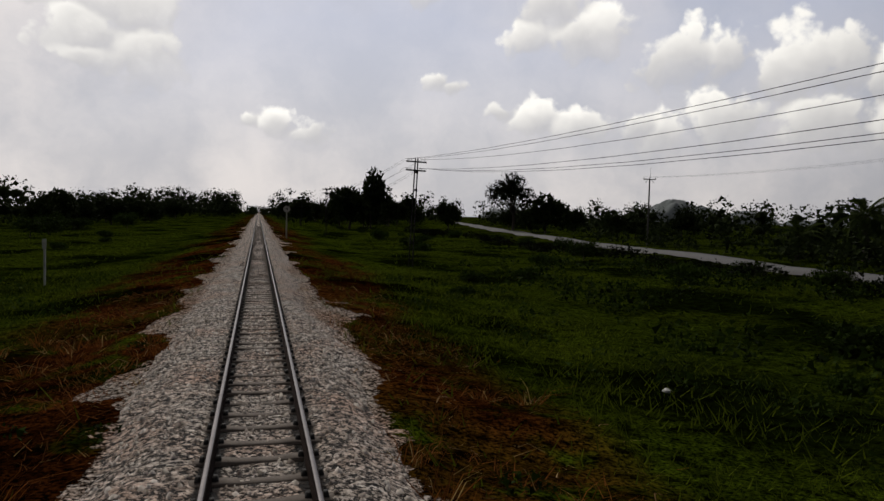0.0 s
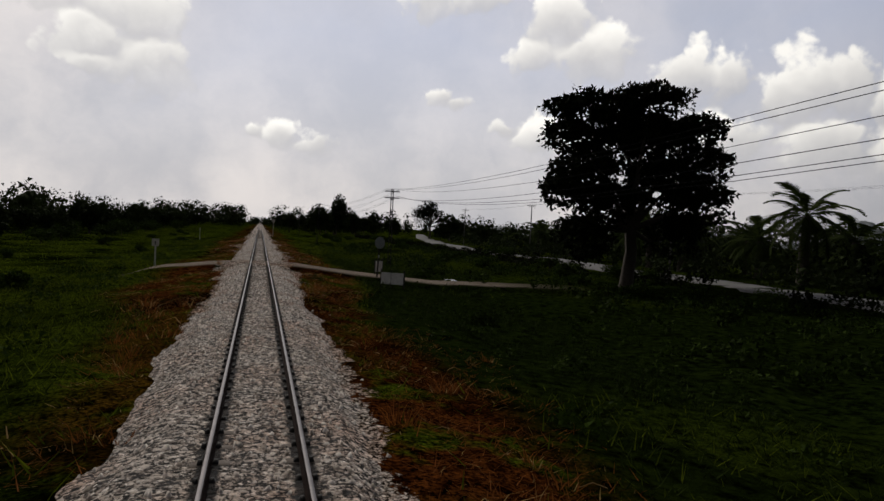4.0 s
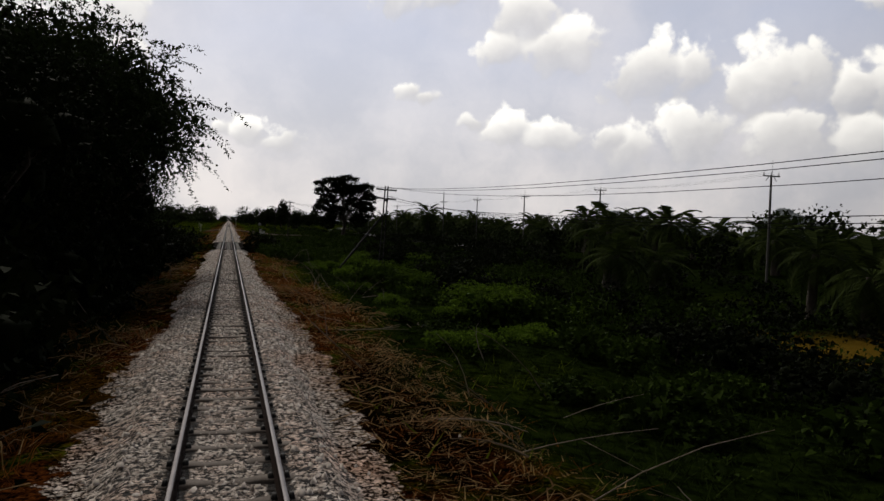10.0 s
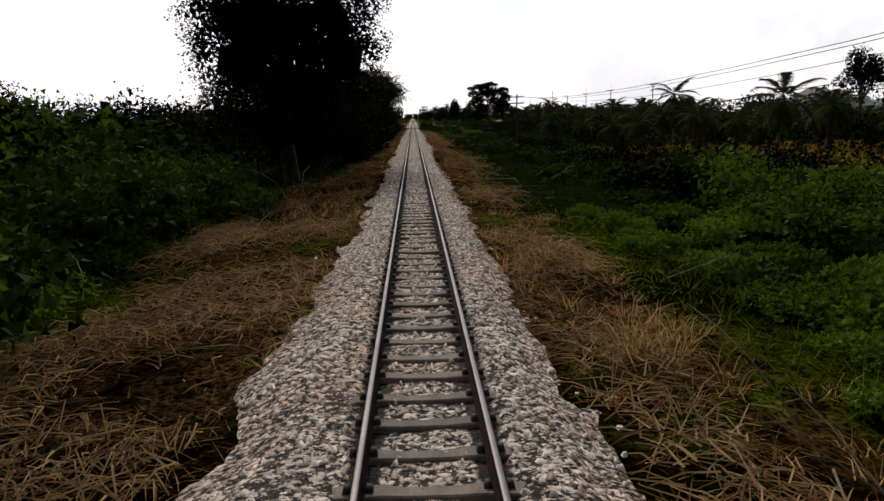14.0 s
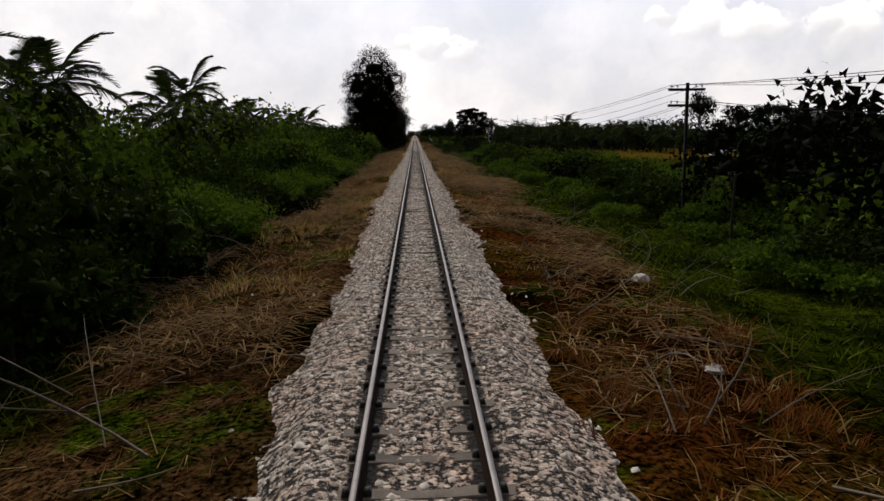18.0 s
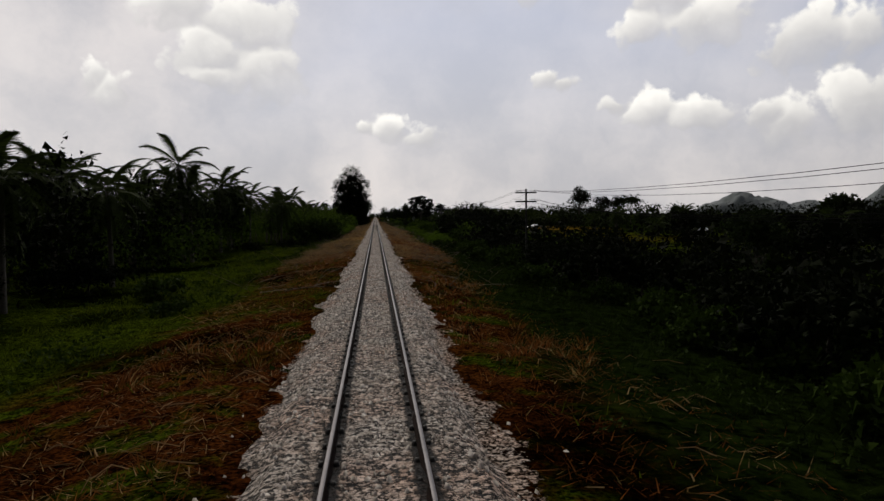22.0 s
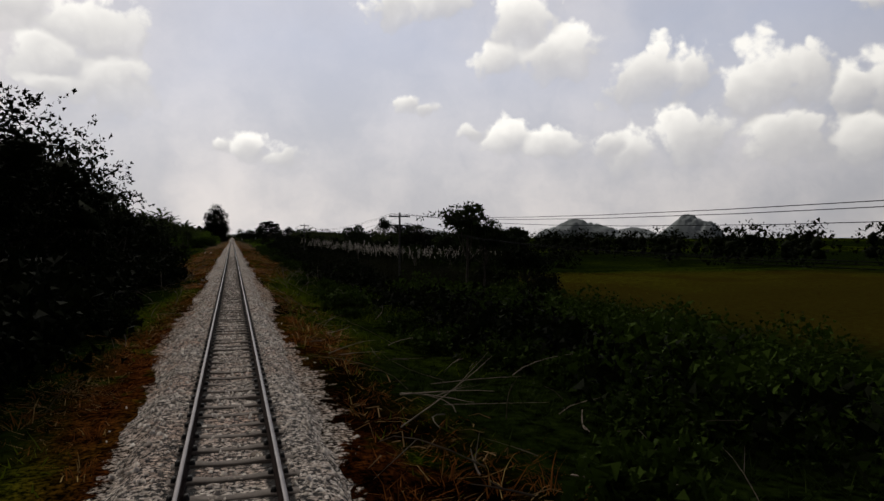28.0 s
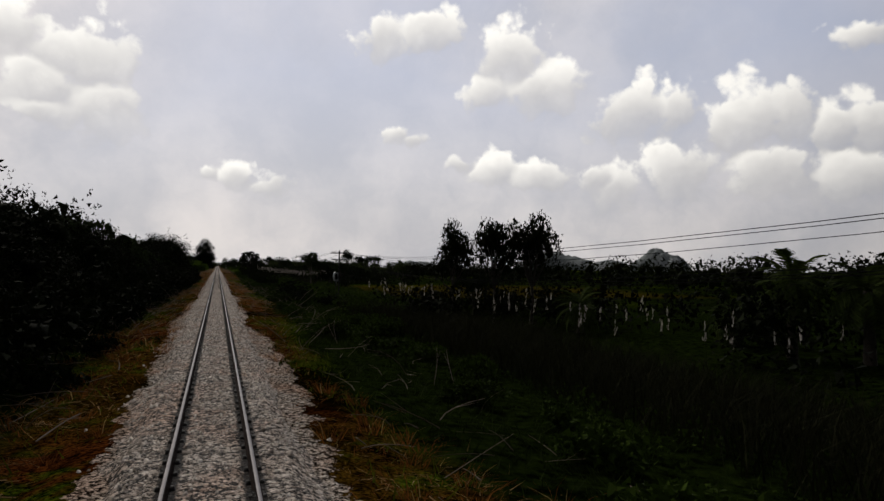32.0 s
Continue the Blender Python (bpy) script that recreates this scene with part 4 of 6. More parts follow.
def tree_kind(name, label, category, lobes, n, size, base_r, leaf, bark=BARK, aspect=0.5, fill=0.35, sprays=0, group="", core=0.42, twigs=0):
    """A plant at the origin with a stem mesh and a crown of leaves; returned to be copied."""
    t = thing(name, pose(0, 0, -500), label, category, group)
    v, f = limbs([l[:3] for l in lobes], base_r)
    part("trunk", mesh_of("trunk", v, f, bark, True), t)
    c, d = clump_cloud(lobes, n, fill)
    inner, e = clump_cloud([(x, y, z, rx * 0.76, ry * 0.76, rz * 0.76) for x, y, z, rx, ry, rz in lobes], int(0.4 * n), 0.0)
    v, f = joined([leaf_quads(c, size, d, aspect), leaf_quads(inner, size * 1.25, e, 0.9), hearts(lobes, core)])
    if twigs:
        # leaves set along short twigs that spread out of the crown
        c3, d3 = clump_cloud(lobes, twigs, 0.0)
        u = rng.uniform(0, 1, (twigs, 11, 1))
        ways = d3 + rng.normal(0, 0.45, (twigs, 3)) + np.array([0, 0, 0.1])
        pts = c3[:, None] + u * (ways * rng.uniform(0.4, 1.0, (twigs, 1)))[:, None] * 5 * size + np.array([0, 0, -2.2 * size]) * u * u + rng.normal(0, 0.35 * size, (twigs, 11, 3))
        v, f = joined([(v, f), leaf_quads(pts.reshape(-1, 3), size, np.repeat(ways, 11, 0), aspect)])
    if sprays:
        # feathery sprays that hang out past the crown
        c2, d2 = clump_cloud(lobes, sprays, 0.0)
        pts = []
        for i in range(sprays):
            u = d2[i] + np.array([0, 0, -0.25])
            ln = rng.uniform(0.4, 1.0) * size * 11
            s = np.linspace(0, 1, 40)[:, None]
            pts.append(c2[i] + s * u * ln + np.array([0, 0, -0.45]) * s * s * ln + rng.normal(0, 0.022 * size * 8, (40, 3)) * (0.5 + s))
        v2, f2 = leaf_quads(np.concatenate(pts), size * 0.95, None, aspect)
        v, f = joined([(v, f), (v2, f2)])
    part("crown", mesh_of("crown", v, f, leaf), t)
    return t


def put(t, x, y, s=1.0, spin=None, tall=1.0, sink=0.0, label=""):
    """A copy of a plant standing on the land."""
    z = float(land(x, y)) - sink
    a = random.uniform(0, 360) if spin is None else spin
    o = copy_thing(t, pose(x, y, z, 0, 0, a) @ Matrix.Diagonal((s, s, s * tall, 1)))
    return tagged(o, label)


def random_lobes(k, spread, height, r):
    out = []
    for i in range(k):
        a = i * 2.4 + rng.uniform(-0.5, 0.5)
        d = spread * math.sqrt((i + 0.4) / k)
        s = r * rng.uniform(0.7, 1.25)
        out.append((d * math.cos(a), d * math.sin(a), height * rng.uniform(0.55, 1.0) * (1 - 0.25 * d / max(spread, 0.1)), s, s, s * rng.uniform(0.7, 0.95)))
    return out


shrubs = [tree_kind("shrub", "dense green leafy shrub sprawling over the bank", "shrub", random_lobes(7, 1.1, 0.95, 0.62), 560, 0.21, 0.05, LEAF, fill=0.12, group="lineside shrubs") for _ in range(3)]
# shrubs and thickets in the brighter leaf colour that stands for sunlight
sunny_shrubs = [tree_kind("shrub", "fresh green leafy shrub with sunlight put into its colour", "shrub", random_lobes(9, 1.2, 0.95, 0.55), 1500, 0.125, 0.05, LEAF_LIGHT, fill=0.12, group="lineside shrubs") for _ in range(3)]
sunny_thickets = [tree_kind("thicket", "tangled thicket of mid-green leaves with sunlight put into their colour", "thicket", random_lobes(14, 1.8, 2.4, 0.8), 2300, 0.135, 0.08, LEAF_LIGHT, fill=0.12, group="lineside thickets") for _ in range(3)]
thickets = [tree_kind("thicket", "tall tangled thicket of broad dark green leaves", "thicket", random_lobes(12, 1.8, 2.4, 0.95), 1400, 0.18, 0.08, LEAF, fill=0.12, group="lineside thickets") for _ in range(3)]
# shaded copies of the shrubs and thickets, made by the darker leaf colour
dark_shrubs = [tree_kind("shrub", "dark leafy shrub with shade put into its leaf colour", "shrub", random_lobes(7, 1.1, 0.95, 0.62), 560, 0.21, 0.05, LEAF_DARK, fill=0.12, group="lineside shrubs") for _ in range(2)]
dark_thickets = [tree_kind("thicket", "tall tangled thicket of very dark leaves, shade put into their colour", "thicket", random_lobes(12, 1.8, 2.4, 0.95), 1300, 0.18, 0.08, LEAF_DARK, fill=0.12, group="lineside thickets") for _ in range(2)]
dark_trees = [tree_kind("roadside_tree", "dark dense broadleaf tree with a ragged crown", "tree", [(x, y, z + 1.1, rx, ry, rz) for x, y, z, rx, ry, rz in random_lobes(12, 2.1, 4.4, 1.2)], 2400, 0.2, 0.16, LEAF_DARK, fill=0.12, group="lineside trees") for _ in range(3)]
near_trees = [tree_kind("lineside_tree", "dark overhanging tree with fine ragged twigs", "tree", [(x, y, z + 1.1, rx, ry, rz) for x, y, z, rx, ry, rz in random_lobes(13, 2.1, 4.4, 1.15)], 3900, 0.115, 0.16, LEAF_DARK, fill=0.15, group="lineside trees", core=0.5, twigs=260) for _ in range(2)]
far_trees = [tree_kind("woodland_tree", "rounded green tree of the distant woodland edge", "tree", random_lobes(8, 2.4, 5.0, 1.7), 800, 0.7, 0.18, LEAF_FAR, fill=0.12, group="woodland edge") for _ in range(4)]
feather_trees = [tree_kind("feathery_tree", "feathery-leaved tree leaning out towards the track", "tree", [(x, y, z + 2.0, rx, ry, rz) for x, y, z, rx, ry, rz in random_lobes(17, 2.7, 5.6, 1.3)], 9000, 0.12, 0.16, LEAF_FINE, aspect=0.4, fill=0.4, sprays=260, core=0.28, group="feathery trees") for _ in range(2)]
thin_trees = [tree_kind("slender_tree", "slender tree with thin open foliage", "tree", [(x, y, z + 2.0, rx, ry, rz) for x, y, z, rx, ry, rz in random_lobes(8, 1.5, 4.0, 0.8)], 1100, 0.25, 0.09, LEAF_FINE, aspect=0.4, fill=0.25, sprays=24, group="slender trees", core=0.3) for _ in range(2)]


def mass(name, label, x0, x1, y0, y1, n, h0, h1, r, leaf, size, per, category="undergrowth", keep=None):
    """A closed belt of far growth as one mesh: n lumps of leaves that overlap."""
    x, y = rng.uniform(x0, x1, n), rng.uniform(y0, y1, n)
    if keep is not None:
        ok = keep(x, y)
        x, y = x[ok], y[ok]
    h = rng.uniform(h0, h1, len(x))
    rr = r * rng.uniform(0.7, 1.3, len(x))
    z = land(x, y)
    lob = np.stack([x, y, z + np.maximum(h - rr, 0.3 * h), rr, rr, np.minimum(rr, h * 0.7)], 1)
    low = np.stack([x, y, z + 0.3 * h, rr, rr, 0.4 * h], 1)
    both = np.concatenate([lob, low])
    c, d = clump_cloud(both, int(1.1 * per) * len(x), 0.1)
    inner, e = clump_cloud(both * (1, 1, 1, 0.78, 0.78, 0.78), int(0.7 * per) * len(x), 0.0)
    pieces = [leaf_quads(c, size * 0.6, d, 0.6), leaf_quads(inner, size * 0.95, e, 0.9)]
    if r > 2.5:
        pieces.append(hearts(both, 0.42))
    v, f = joined(pieces)
    return tagged(new(name, mesh_of(name, v, f, leaf)), label, category, kind="stuff")


def frond_mesh(name, length, pairs, leaf_len, droop, lift, mat):
    """A palm frond along +x: a bent midrib and two rows of drooping leaflets."""
    s = np.linspace(0, 1, 7)
    rib = np.stack([length * s * (1 - 0.18 * s * s), 0 * s, length * (lift * s - droop * s * s)], 1)
    v, f = tube(rib, 0.035 * (1 - 0.85 * s) + 0.004, 3)
    u = np.linspace(0.16, 0.99, pairs)
    px = np.stack([np.interp(u, s, rib[:, i]) for i in range(3)], 1)
    vs, fs = [v], [np.concatenate([f[:, :3], f[:, [0, 2, 3]]])]
    k = len(v)
    for side in (-1, 1):
        L = leaf_len * np.sin(np.clip(u * 1.02, 0, 1) * 2.6 + 0.35) * rng.uniform(0.85, 1.1, pairs)
        tip = px + np.stack([0.45 * L, side * 0.75 * L, -0.42 * L + rng.normal(0, 0.06, pairs)], 1)
        w = 0.46 * length / pairs * np.array([[1.0, 0, 0]])
        vs.append(np.stack([px - w, px + w, tip], 1).reshape(-1, 3))
        fs.append(np.arange(3 * pairs).reshape(-1, 3) + k)
        k += 3 * pairs
    return mesh_of(name, np.concatenate(vs), np.concatenate(fs), mat)


def palm_kind(name, label, height, r, fronds, meshes, crown_drop, bark, nuts=0, group=""):
    p = thing(name, pose(0, 0, -500), label, "palm tree", group)
    bend = rng.uniform(-0.06, 0.06, 2) * height
    s = np.linspace(0, 1, 7)
    line = np.stack([bend[0] * s * s, bend[1] * s * s, -0.3 + (height + 0.3) * s], 1)
    rad = r * (1.35 - 0.5 * s)
    v, f = tube(line, rad, 8)
    part("trunk", mesh_of("trunk", v, f, bark, True), p)
    tip = line[-1]
    for k in range(fronds):
        up = 1 - k / (fronds - 1)
        pitch = -crown_drop + (crown_drop + 60) * up ** 1.3
        part("frond", meshes[k % len(meshes)], p, pose(*tip, 0, 0, k * 137.5 + random.uniform(-12, 12)) @ pose(0, 0, 0, 0, -pitch, 0) @ pose(0, 0, 0, random.uniform(-20, 20), 0, 0))
    return p


_coco = [frond_mesh("frond", 4.4, 30, 1.15, 0.52, 0.2, FROND), frond_mesh("frond", 3.9, 28, 1.1, 0.72, 0.3, FROND)]
_oil = [frond_mesh("frond", 4.2, 22, 1.15, 0.72, 0.32, FROND), frond_mesh("frond", 3.6, 20, 1.05, 0.6, 0.34, FROND)]
cocos = [palm_kind("coconut_palm", "coconut palm with a slim trunk and arching fronds", h, 0.16, 20, _coco, 55, PALE_BARK, group="coconut grove") for h in (7.0, 8.4, 5.6)]
oils = [palm_kind("oil_palm", "stout oil palm with a thick head of dark fronds", h, 0.34, 26, _oil, 50, BARK, group="oil palm plantation") for h in (3.4, 5.0)]


def fan_palm():
    p = thing("sugar_palm", pose(0, 0, -500), "tall sugar palm with a round head of fan leaves", "palm tree")
    v, f = tube(np.array([(0, 0, -0.3), (0.1, 0, 5), (0.1, 0.1, 10.0)]), [0.3, 0.24, 0.22], 8)
    part("trunk", mesh_of("trunk", v, f, BARK, True), p)
    a = np.linspace(-1.9, 1.9, 17)
    tip = np.stack([0.25 + 1.1 * np.cos(a), 1.1 * np.sin(a), -0.12 * np.abs(a)], 1)
    tip[1::2] *= 0.72
    fan = mesh_of("fan_leaf", np.concatenate([[[0.0, 0, 0]], tip]), np.array([(0, i + 1, i + 2) for i in range(16)]), LEAF_DARK)
    for k in range(26):
        el = random.uniform(-50, 80)
        m = pose(0.1, 0.1, 10.0, 0, 0, k * 137.5) @ pose(0, 0, 0, 0, -el, 0) @ pose(0.6, 0, 0, random.uniform(-60, 60))
        part("fan_leaf", fan, p, m)
    return p


sugar = fan_palm()

# ------------------------------------------------------------------ planting, stretch by stretch


def strip(kinds, x0, x1, y0, y1, n, s0, s1, tall=1.0, sink=0.1, keep=None):
    """n plants spread over a strip of land."""
    for k in range(n):
        x = random.uniform(x0, x1)
        y = y0 + (k + random.uniform(0.1, 0.9)) * (y1 - y0) / n
        if keep is not None and not keep(x, y):
            continue
        put(random.choice(kinds), x, y, random.uniform(s0, s1), None, tall * random.uniform(0.85, 1.15), sink)


dry_canal = lambda x, y: abs(y - CANAL) > 10.5
off_road = lambda x, y: np.abs(x - road_x(y)) > 7.5

# belts of far growth that close the view
mass("woodland", "dark woodland edge beyond the fields", -85, -44, -120, 460, 230, 7, 11, 3.2, LEAF_FAR, 1.0, 70, "woodland")
mass("woodland", "dark woodland edge beyond the fields", -90, -9, 380, 680, 200, 10, 18, 3.4, LEAF_FAR, 1.1, 60, "woodland", lambda x, y: x < -9 - (y - 380) * 0.02)
mass("woodland", "pale green growth where the line meets the horizon", 8, 130, 300, 680, 240, 7, 16, 3.0, LEAF_FAR, 1.0, 60, "woodland", off_road)
mass("woodland", "low trees at the far end of the line", -9, 9, 628, 690, 26, 5, 9, 3.0, LEAF_FAR, 1.0, 80, "woodland")
mass("undergrowth", "dark scrub along the far side of the road", 47, 62, -130, 320, 190, 2.0, 4.0, 2.0, LEAF_FAR, 0.65, 65, keep=lambda x, y: x > road_x(y) + 5.5)
mass("woodland", "dark tree belt behind the plantation", 88, 135, -300, 330, 210, 6, 10, 3.2, LEAF_FAR, 1.0, 70, "woodland", lambda x, y: x > road_x(y) + 12)
mass("undergrowth", "dark growth under the oil palms", 54, 90, -250, 60, 220, 2.6, 5.0, 2.0, LEAF_DARK, 0.65, 65)
mass("woodland", "even dark tree belt beyond the fields", 88, 130, -900, -300, 260, 6.5, 8.6, 3.2, LEAF_DARK, 0.8, 85, "woodland")
# under the palms the shade is put into the leaf colour
mass("undergrowth", "dark growth under the coconut palms, shade put into its colour", -36, -16.0, -612, -430, 330, 5.0, 8.4, 2.2, LEAF_DARK, 0.42, 110, keep=lambda x, y: (y < -478) | (x < -17.5))
mass("undergrowth", "dark growth under the coconut palms, shade put into its colour", -20, -15.5, -612, -480, 58, 3.4, 5.6, 1.7, LEAF_DARK, 0.4, 110)
mass("undergrowth", "green growth behind the clearing", -34, -17, -480, -422, 110, 3.2, 5.8, 1.9, LEAF_MID, 0.32, 120)
mass("woodland", "dark wood behind the coconut grove", -80, -40, -640, -296, 190, 7, 10, 3.0, LEAF_FAR, 0.9, 70, "woodland")
mass("undergrowth", "tall scrub at the corner of the stubble", 17, 34, -302, -276, 60, 2.4, 4.0, 1.5, LEAF_DARK, 0.28, 120)
mass("undergrowth", "thick growth behind the hedge", -30, -10, -372, -298, 130, 3.4, 5.6, 1.6, LEAF_MID, 0.30, 150)
mass("undergrowth", "tall thick growth behind the hedge", -30, -8.5, -421, -360, 110, 4.6, 6.6, 1.7, LEAF_MID, 0.30, 150)
mass("woodland", "dark wood behind the hedge", -46, -11, -302, -176, 170, 4, 7, 2.0, LEAF_DARK, 0.42, 130, "woodland")
mass("woodland", "dark wood behind the hedge", -50, -10, -900, -606, 190, 5, 8.5, 2.8, LEAF_DARK, 0.75, 90, "woodland")
mass("undergrowth", "tangled low growth over the wet ground", 15, 31, -312, -176, 200, 0.9, 2.0, 1.4, LEAF, 0.28, 100, keep=lambda x, y: stubble(x, y) < 0.3)
mass("undergrowth", "tangled low growth over the wet ground", 12, 30, -440, -300, 220, 1.8, 3.2, 1.5, LEAF_MID, 0.30, 140)
mass("undergrowth", "dark scrub on the low ground", 12, 60, -560, -436, 250, 3.0, 5.0, 2.0, LEAF_DARK, 0.46, 85)
mass("undergrowth", "dark low growth beside the reeds", 7, 13, -700, -555, 90, 1.0, 2.2, 1.3, LEAF_DARK, 0.3, 130)
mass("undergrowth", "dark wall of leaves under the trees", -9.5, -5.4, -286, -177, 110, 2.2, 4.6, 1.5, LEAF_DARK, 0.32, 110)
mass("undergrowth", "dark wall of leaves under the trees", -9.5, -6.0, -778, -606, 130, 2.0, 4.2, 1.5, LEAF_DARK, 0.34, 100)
mass("undergrowth", "dark hedge before the road", 33, 38.4, -75, 170, 150, 0.7, 1.5, 1.1, LEAF_DARK, 0.3, 90, keep=lambda x, y: x < road_x(y) - 3.8)
mass("undergrowth", "dark growth over the marshy ground", 30, 46, -215, -72, 130, 1.3, 2.4, 1.5, LEAF_DARK, 0.36, 100)
mass("undergrowth", "dark mound of scrub over the ditch", 13.5, 30, -306, -262, 80, 1.6, 2.8, 1.4, LEAF_DARK, 0.36, 110)
mass("undergrowth", "dark scrub around the two trees", 14, 34, -716, -694, 60, 2.2, 3.6, 1.5, LEAF_DARK, 0.36, 100)
mass("undergrowth", "low scrub beside the field", 9, 22, -712, -622, 150, 1.3, 2.3, 1.3, LEAF, 0.26, 130)
mass("undergrowth", "scrub behind the reeds", 21, 46, -900, -714, 150, 3.0, 4.8, 1.9, LEAF_DARK, 0.45, 100)

# west side, from the north
strip(far_trees, -46, -33, -70, 330, 34, 0.8, 1.2)
strip(thickets, -34, -24, -70, 200, 20, 0.8, 1.2)
strip(shrubs, -26, -12, -70, 120, 10, 0.5, 0.9)
strip(dark_trees, -30, -17, -142, -66, 13, 1.0, 1.4)
strip(thickets, -19, -11, -146, -70, 14, 0.6, 1.0)
put(dark_trees[0], -20.5, -88, 1.85, 20), put(dark_trees[2], -21.8, -67, 1.9, 140), put(dark_trees[1], -21, -77, 1.45, 60), put(dark_trees[0], -27, -54, 1.6, 210)
put(sugar, -24, -96, 1.05), put(sugar, -31, -70, 1.1)
put(near_trees[0], -14.6, -141, 2.1, 40), put(dark_trees[1], -19, -128, 1.5, 10)
mass("undergrowth", "dark growth over the canal bank", -16, -2.6, -172, -149, 60, 1.4, 2.6, 1.3, LEAF_DARK, 0.3, 120)
mass("undergrowth", "dark growth over the canal bank", 2.6, 5.0, -158, -149, 16, 1.2, 2.0, 1.0, LEAF_DARK, 0.28, 120)
mass("undergrowth", "leafy growth on the canal bank", 3.0, 13, -177, -169.5, 34, 0.7, 1.3, 0.8, LEAF, 0.22, 140)
mass("undergrowth", "leafy growth on the canal bank", 15, 34, -172, -148, 56, 1.4, 2.6, 1.4, LEAF_DARK, 0.3, 120)
mass("undergrowth", "leafy growth on the canal bank", 5, 20, -154.5, -146, 40, 0.7, 1.2, 0.8, LEAF, 0.22, 120)
put(feather_trees[0], -6.3, -199, 1.5, 30), put(feather_trees[1], -7.0, -208, 1.55, 75)
put(feather_trees[1], -8.6, -203, 1.6, 200)
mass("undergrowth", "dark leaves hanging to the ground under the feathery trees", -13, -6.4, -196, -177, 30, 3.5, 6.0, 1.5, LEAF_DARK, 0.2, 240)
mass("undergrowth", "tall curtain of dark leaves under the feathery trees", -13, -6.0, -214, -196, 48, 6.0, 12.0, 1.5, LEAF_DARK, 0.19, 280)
put(feather_trees[0], -8.0, -211, 1.45, 120), put(feather_trees[1], -11.5, -184, 1.3, 300)
strip(near_trees, -9.0, -6.6, -282, -190, 22, 1.15, 1.5)
strip(dark_thickets, -6.4, -5.0, -284, -177, 28, 1.0, 1.4)
strip(feather_trees, -13, -9, -284, -205, 5, 0.9, 1.2)
strip(dark_shrubs, -4.6, -3.5, -284, -176, 18, 0.5, 0.9)
strip(thickets, -24, -12, -322, -299, 16, 1.5, 2.0)
put(near_trees[0], -15.5, -309, 1.0, 20), put(near_trees[1], -20.5, -312, 1.1, 90), put(near_trees[1], -13.5, -302, 0.95, 160), put(near_trees[0], -24.5, -316, 1.05, 240)
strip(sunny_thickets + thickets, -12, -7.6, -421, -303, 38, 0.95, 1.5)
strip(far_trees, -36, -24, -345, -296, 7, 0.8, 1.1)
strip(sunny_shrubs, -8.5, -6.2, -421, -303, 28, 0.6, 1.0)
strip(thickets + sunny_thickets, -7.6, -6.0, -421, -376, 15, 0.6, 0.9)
strip(shrubs + dark_shrubs, -6.2, -5.0, -421, -378, 11, 0.55, 0.85)
strip(cocos, -24, -13.5, -438, -345, 18, 0.8, 1.0)
put(cocos[0], -16.0, -523.3, 0.78, 40, 1.05), put(cocos[2], -15.0, -539.0, 0.85, 100, 1.2), put(cocos[0], -17.0, -395.9, 0.90, 10, 1.1), put(cocos[2], -18.0, -373.3, 0.90, 70, 1.5)
put(cocos[2], -18.5, -434, 0.95, 10, 1.1), put(cocos[0], -19.5, -427, 0.9, 70), put(cocos[2], -14.2, -418, 0.95, 130, 1.15), put(cocos[1], -19.5, -421, 0.85, 190), put(cocos[0], -15.5, -408, 0.9, 250)
put(cocos[2], -16, -322.5, 0.9, 30, 1.2), put(cocos[2], -16.5, -330.4, 0.9, 80, 1.15), put(cocos[2], -12.4, -337.5, 0.75, 10, 0.7), put(cocos[2], -19.5, -338, 0.85, 200, 1.1)
strip(shrubs, -14, -8, -610, -484, 12, 0.6, 1.1)
strip(dark_thickets, -20, -14, -600, -480, 14, 0.6, 0.9)
put(dark_thickets[0], -10.5, -441, 0.55, 20), put(dark_thickets[1], -9.0, -437, 0.45, 90), put(dark_thickets[0], -13.5, -446, 0.6, 160)
strip(cocos, -27, -18, -478, -424, 18, 0.82, 1.02)
strip(cocos, -24, -15.5, -535, -480, 15, 0.74, 0.9)
strip(cocos, -24, -15.0, -610, -540, 17, 0.92, 1.08)
strip(cocos, -38, -24, -610, -436, 16, 0.85, 1.05)
strip(near_trees, -10.5, -7.4, -775, -612, 22, 0.92, 1.18)
strip(dark_thickets, -7.2, -5.4, -775, -608, 34, 0.95, 1.35)
strip(dark_shrubs, -5.0, -3.7, -775, -606, 20, 0.45, 0.85)
put(near_trees[0], -8.6, -758, 1.35, 30), put(near_trees[1], -8.2, -749, 1.25, 120), put(near_trees[1], -9.5, -766, 1.45, 220)
put(near_trees[0], -8.4, -634, 1.35, 80), put(near_trees[1], -8.5, -640, 1.5, 10), put(near_trees[0], -9.0, -646, 1.5, 200), put(near_trees[1], -9.5, -652, 1.4, 300)
put(sugar, -13.5, -652, 0.72), put(sugar, -12.5, -706, 0.7)
strip(thin_trees, -11, -7, -770, -620, 8, 0.9, 1.1)

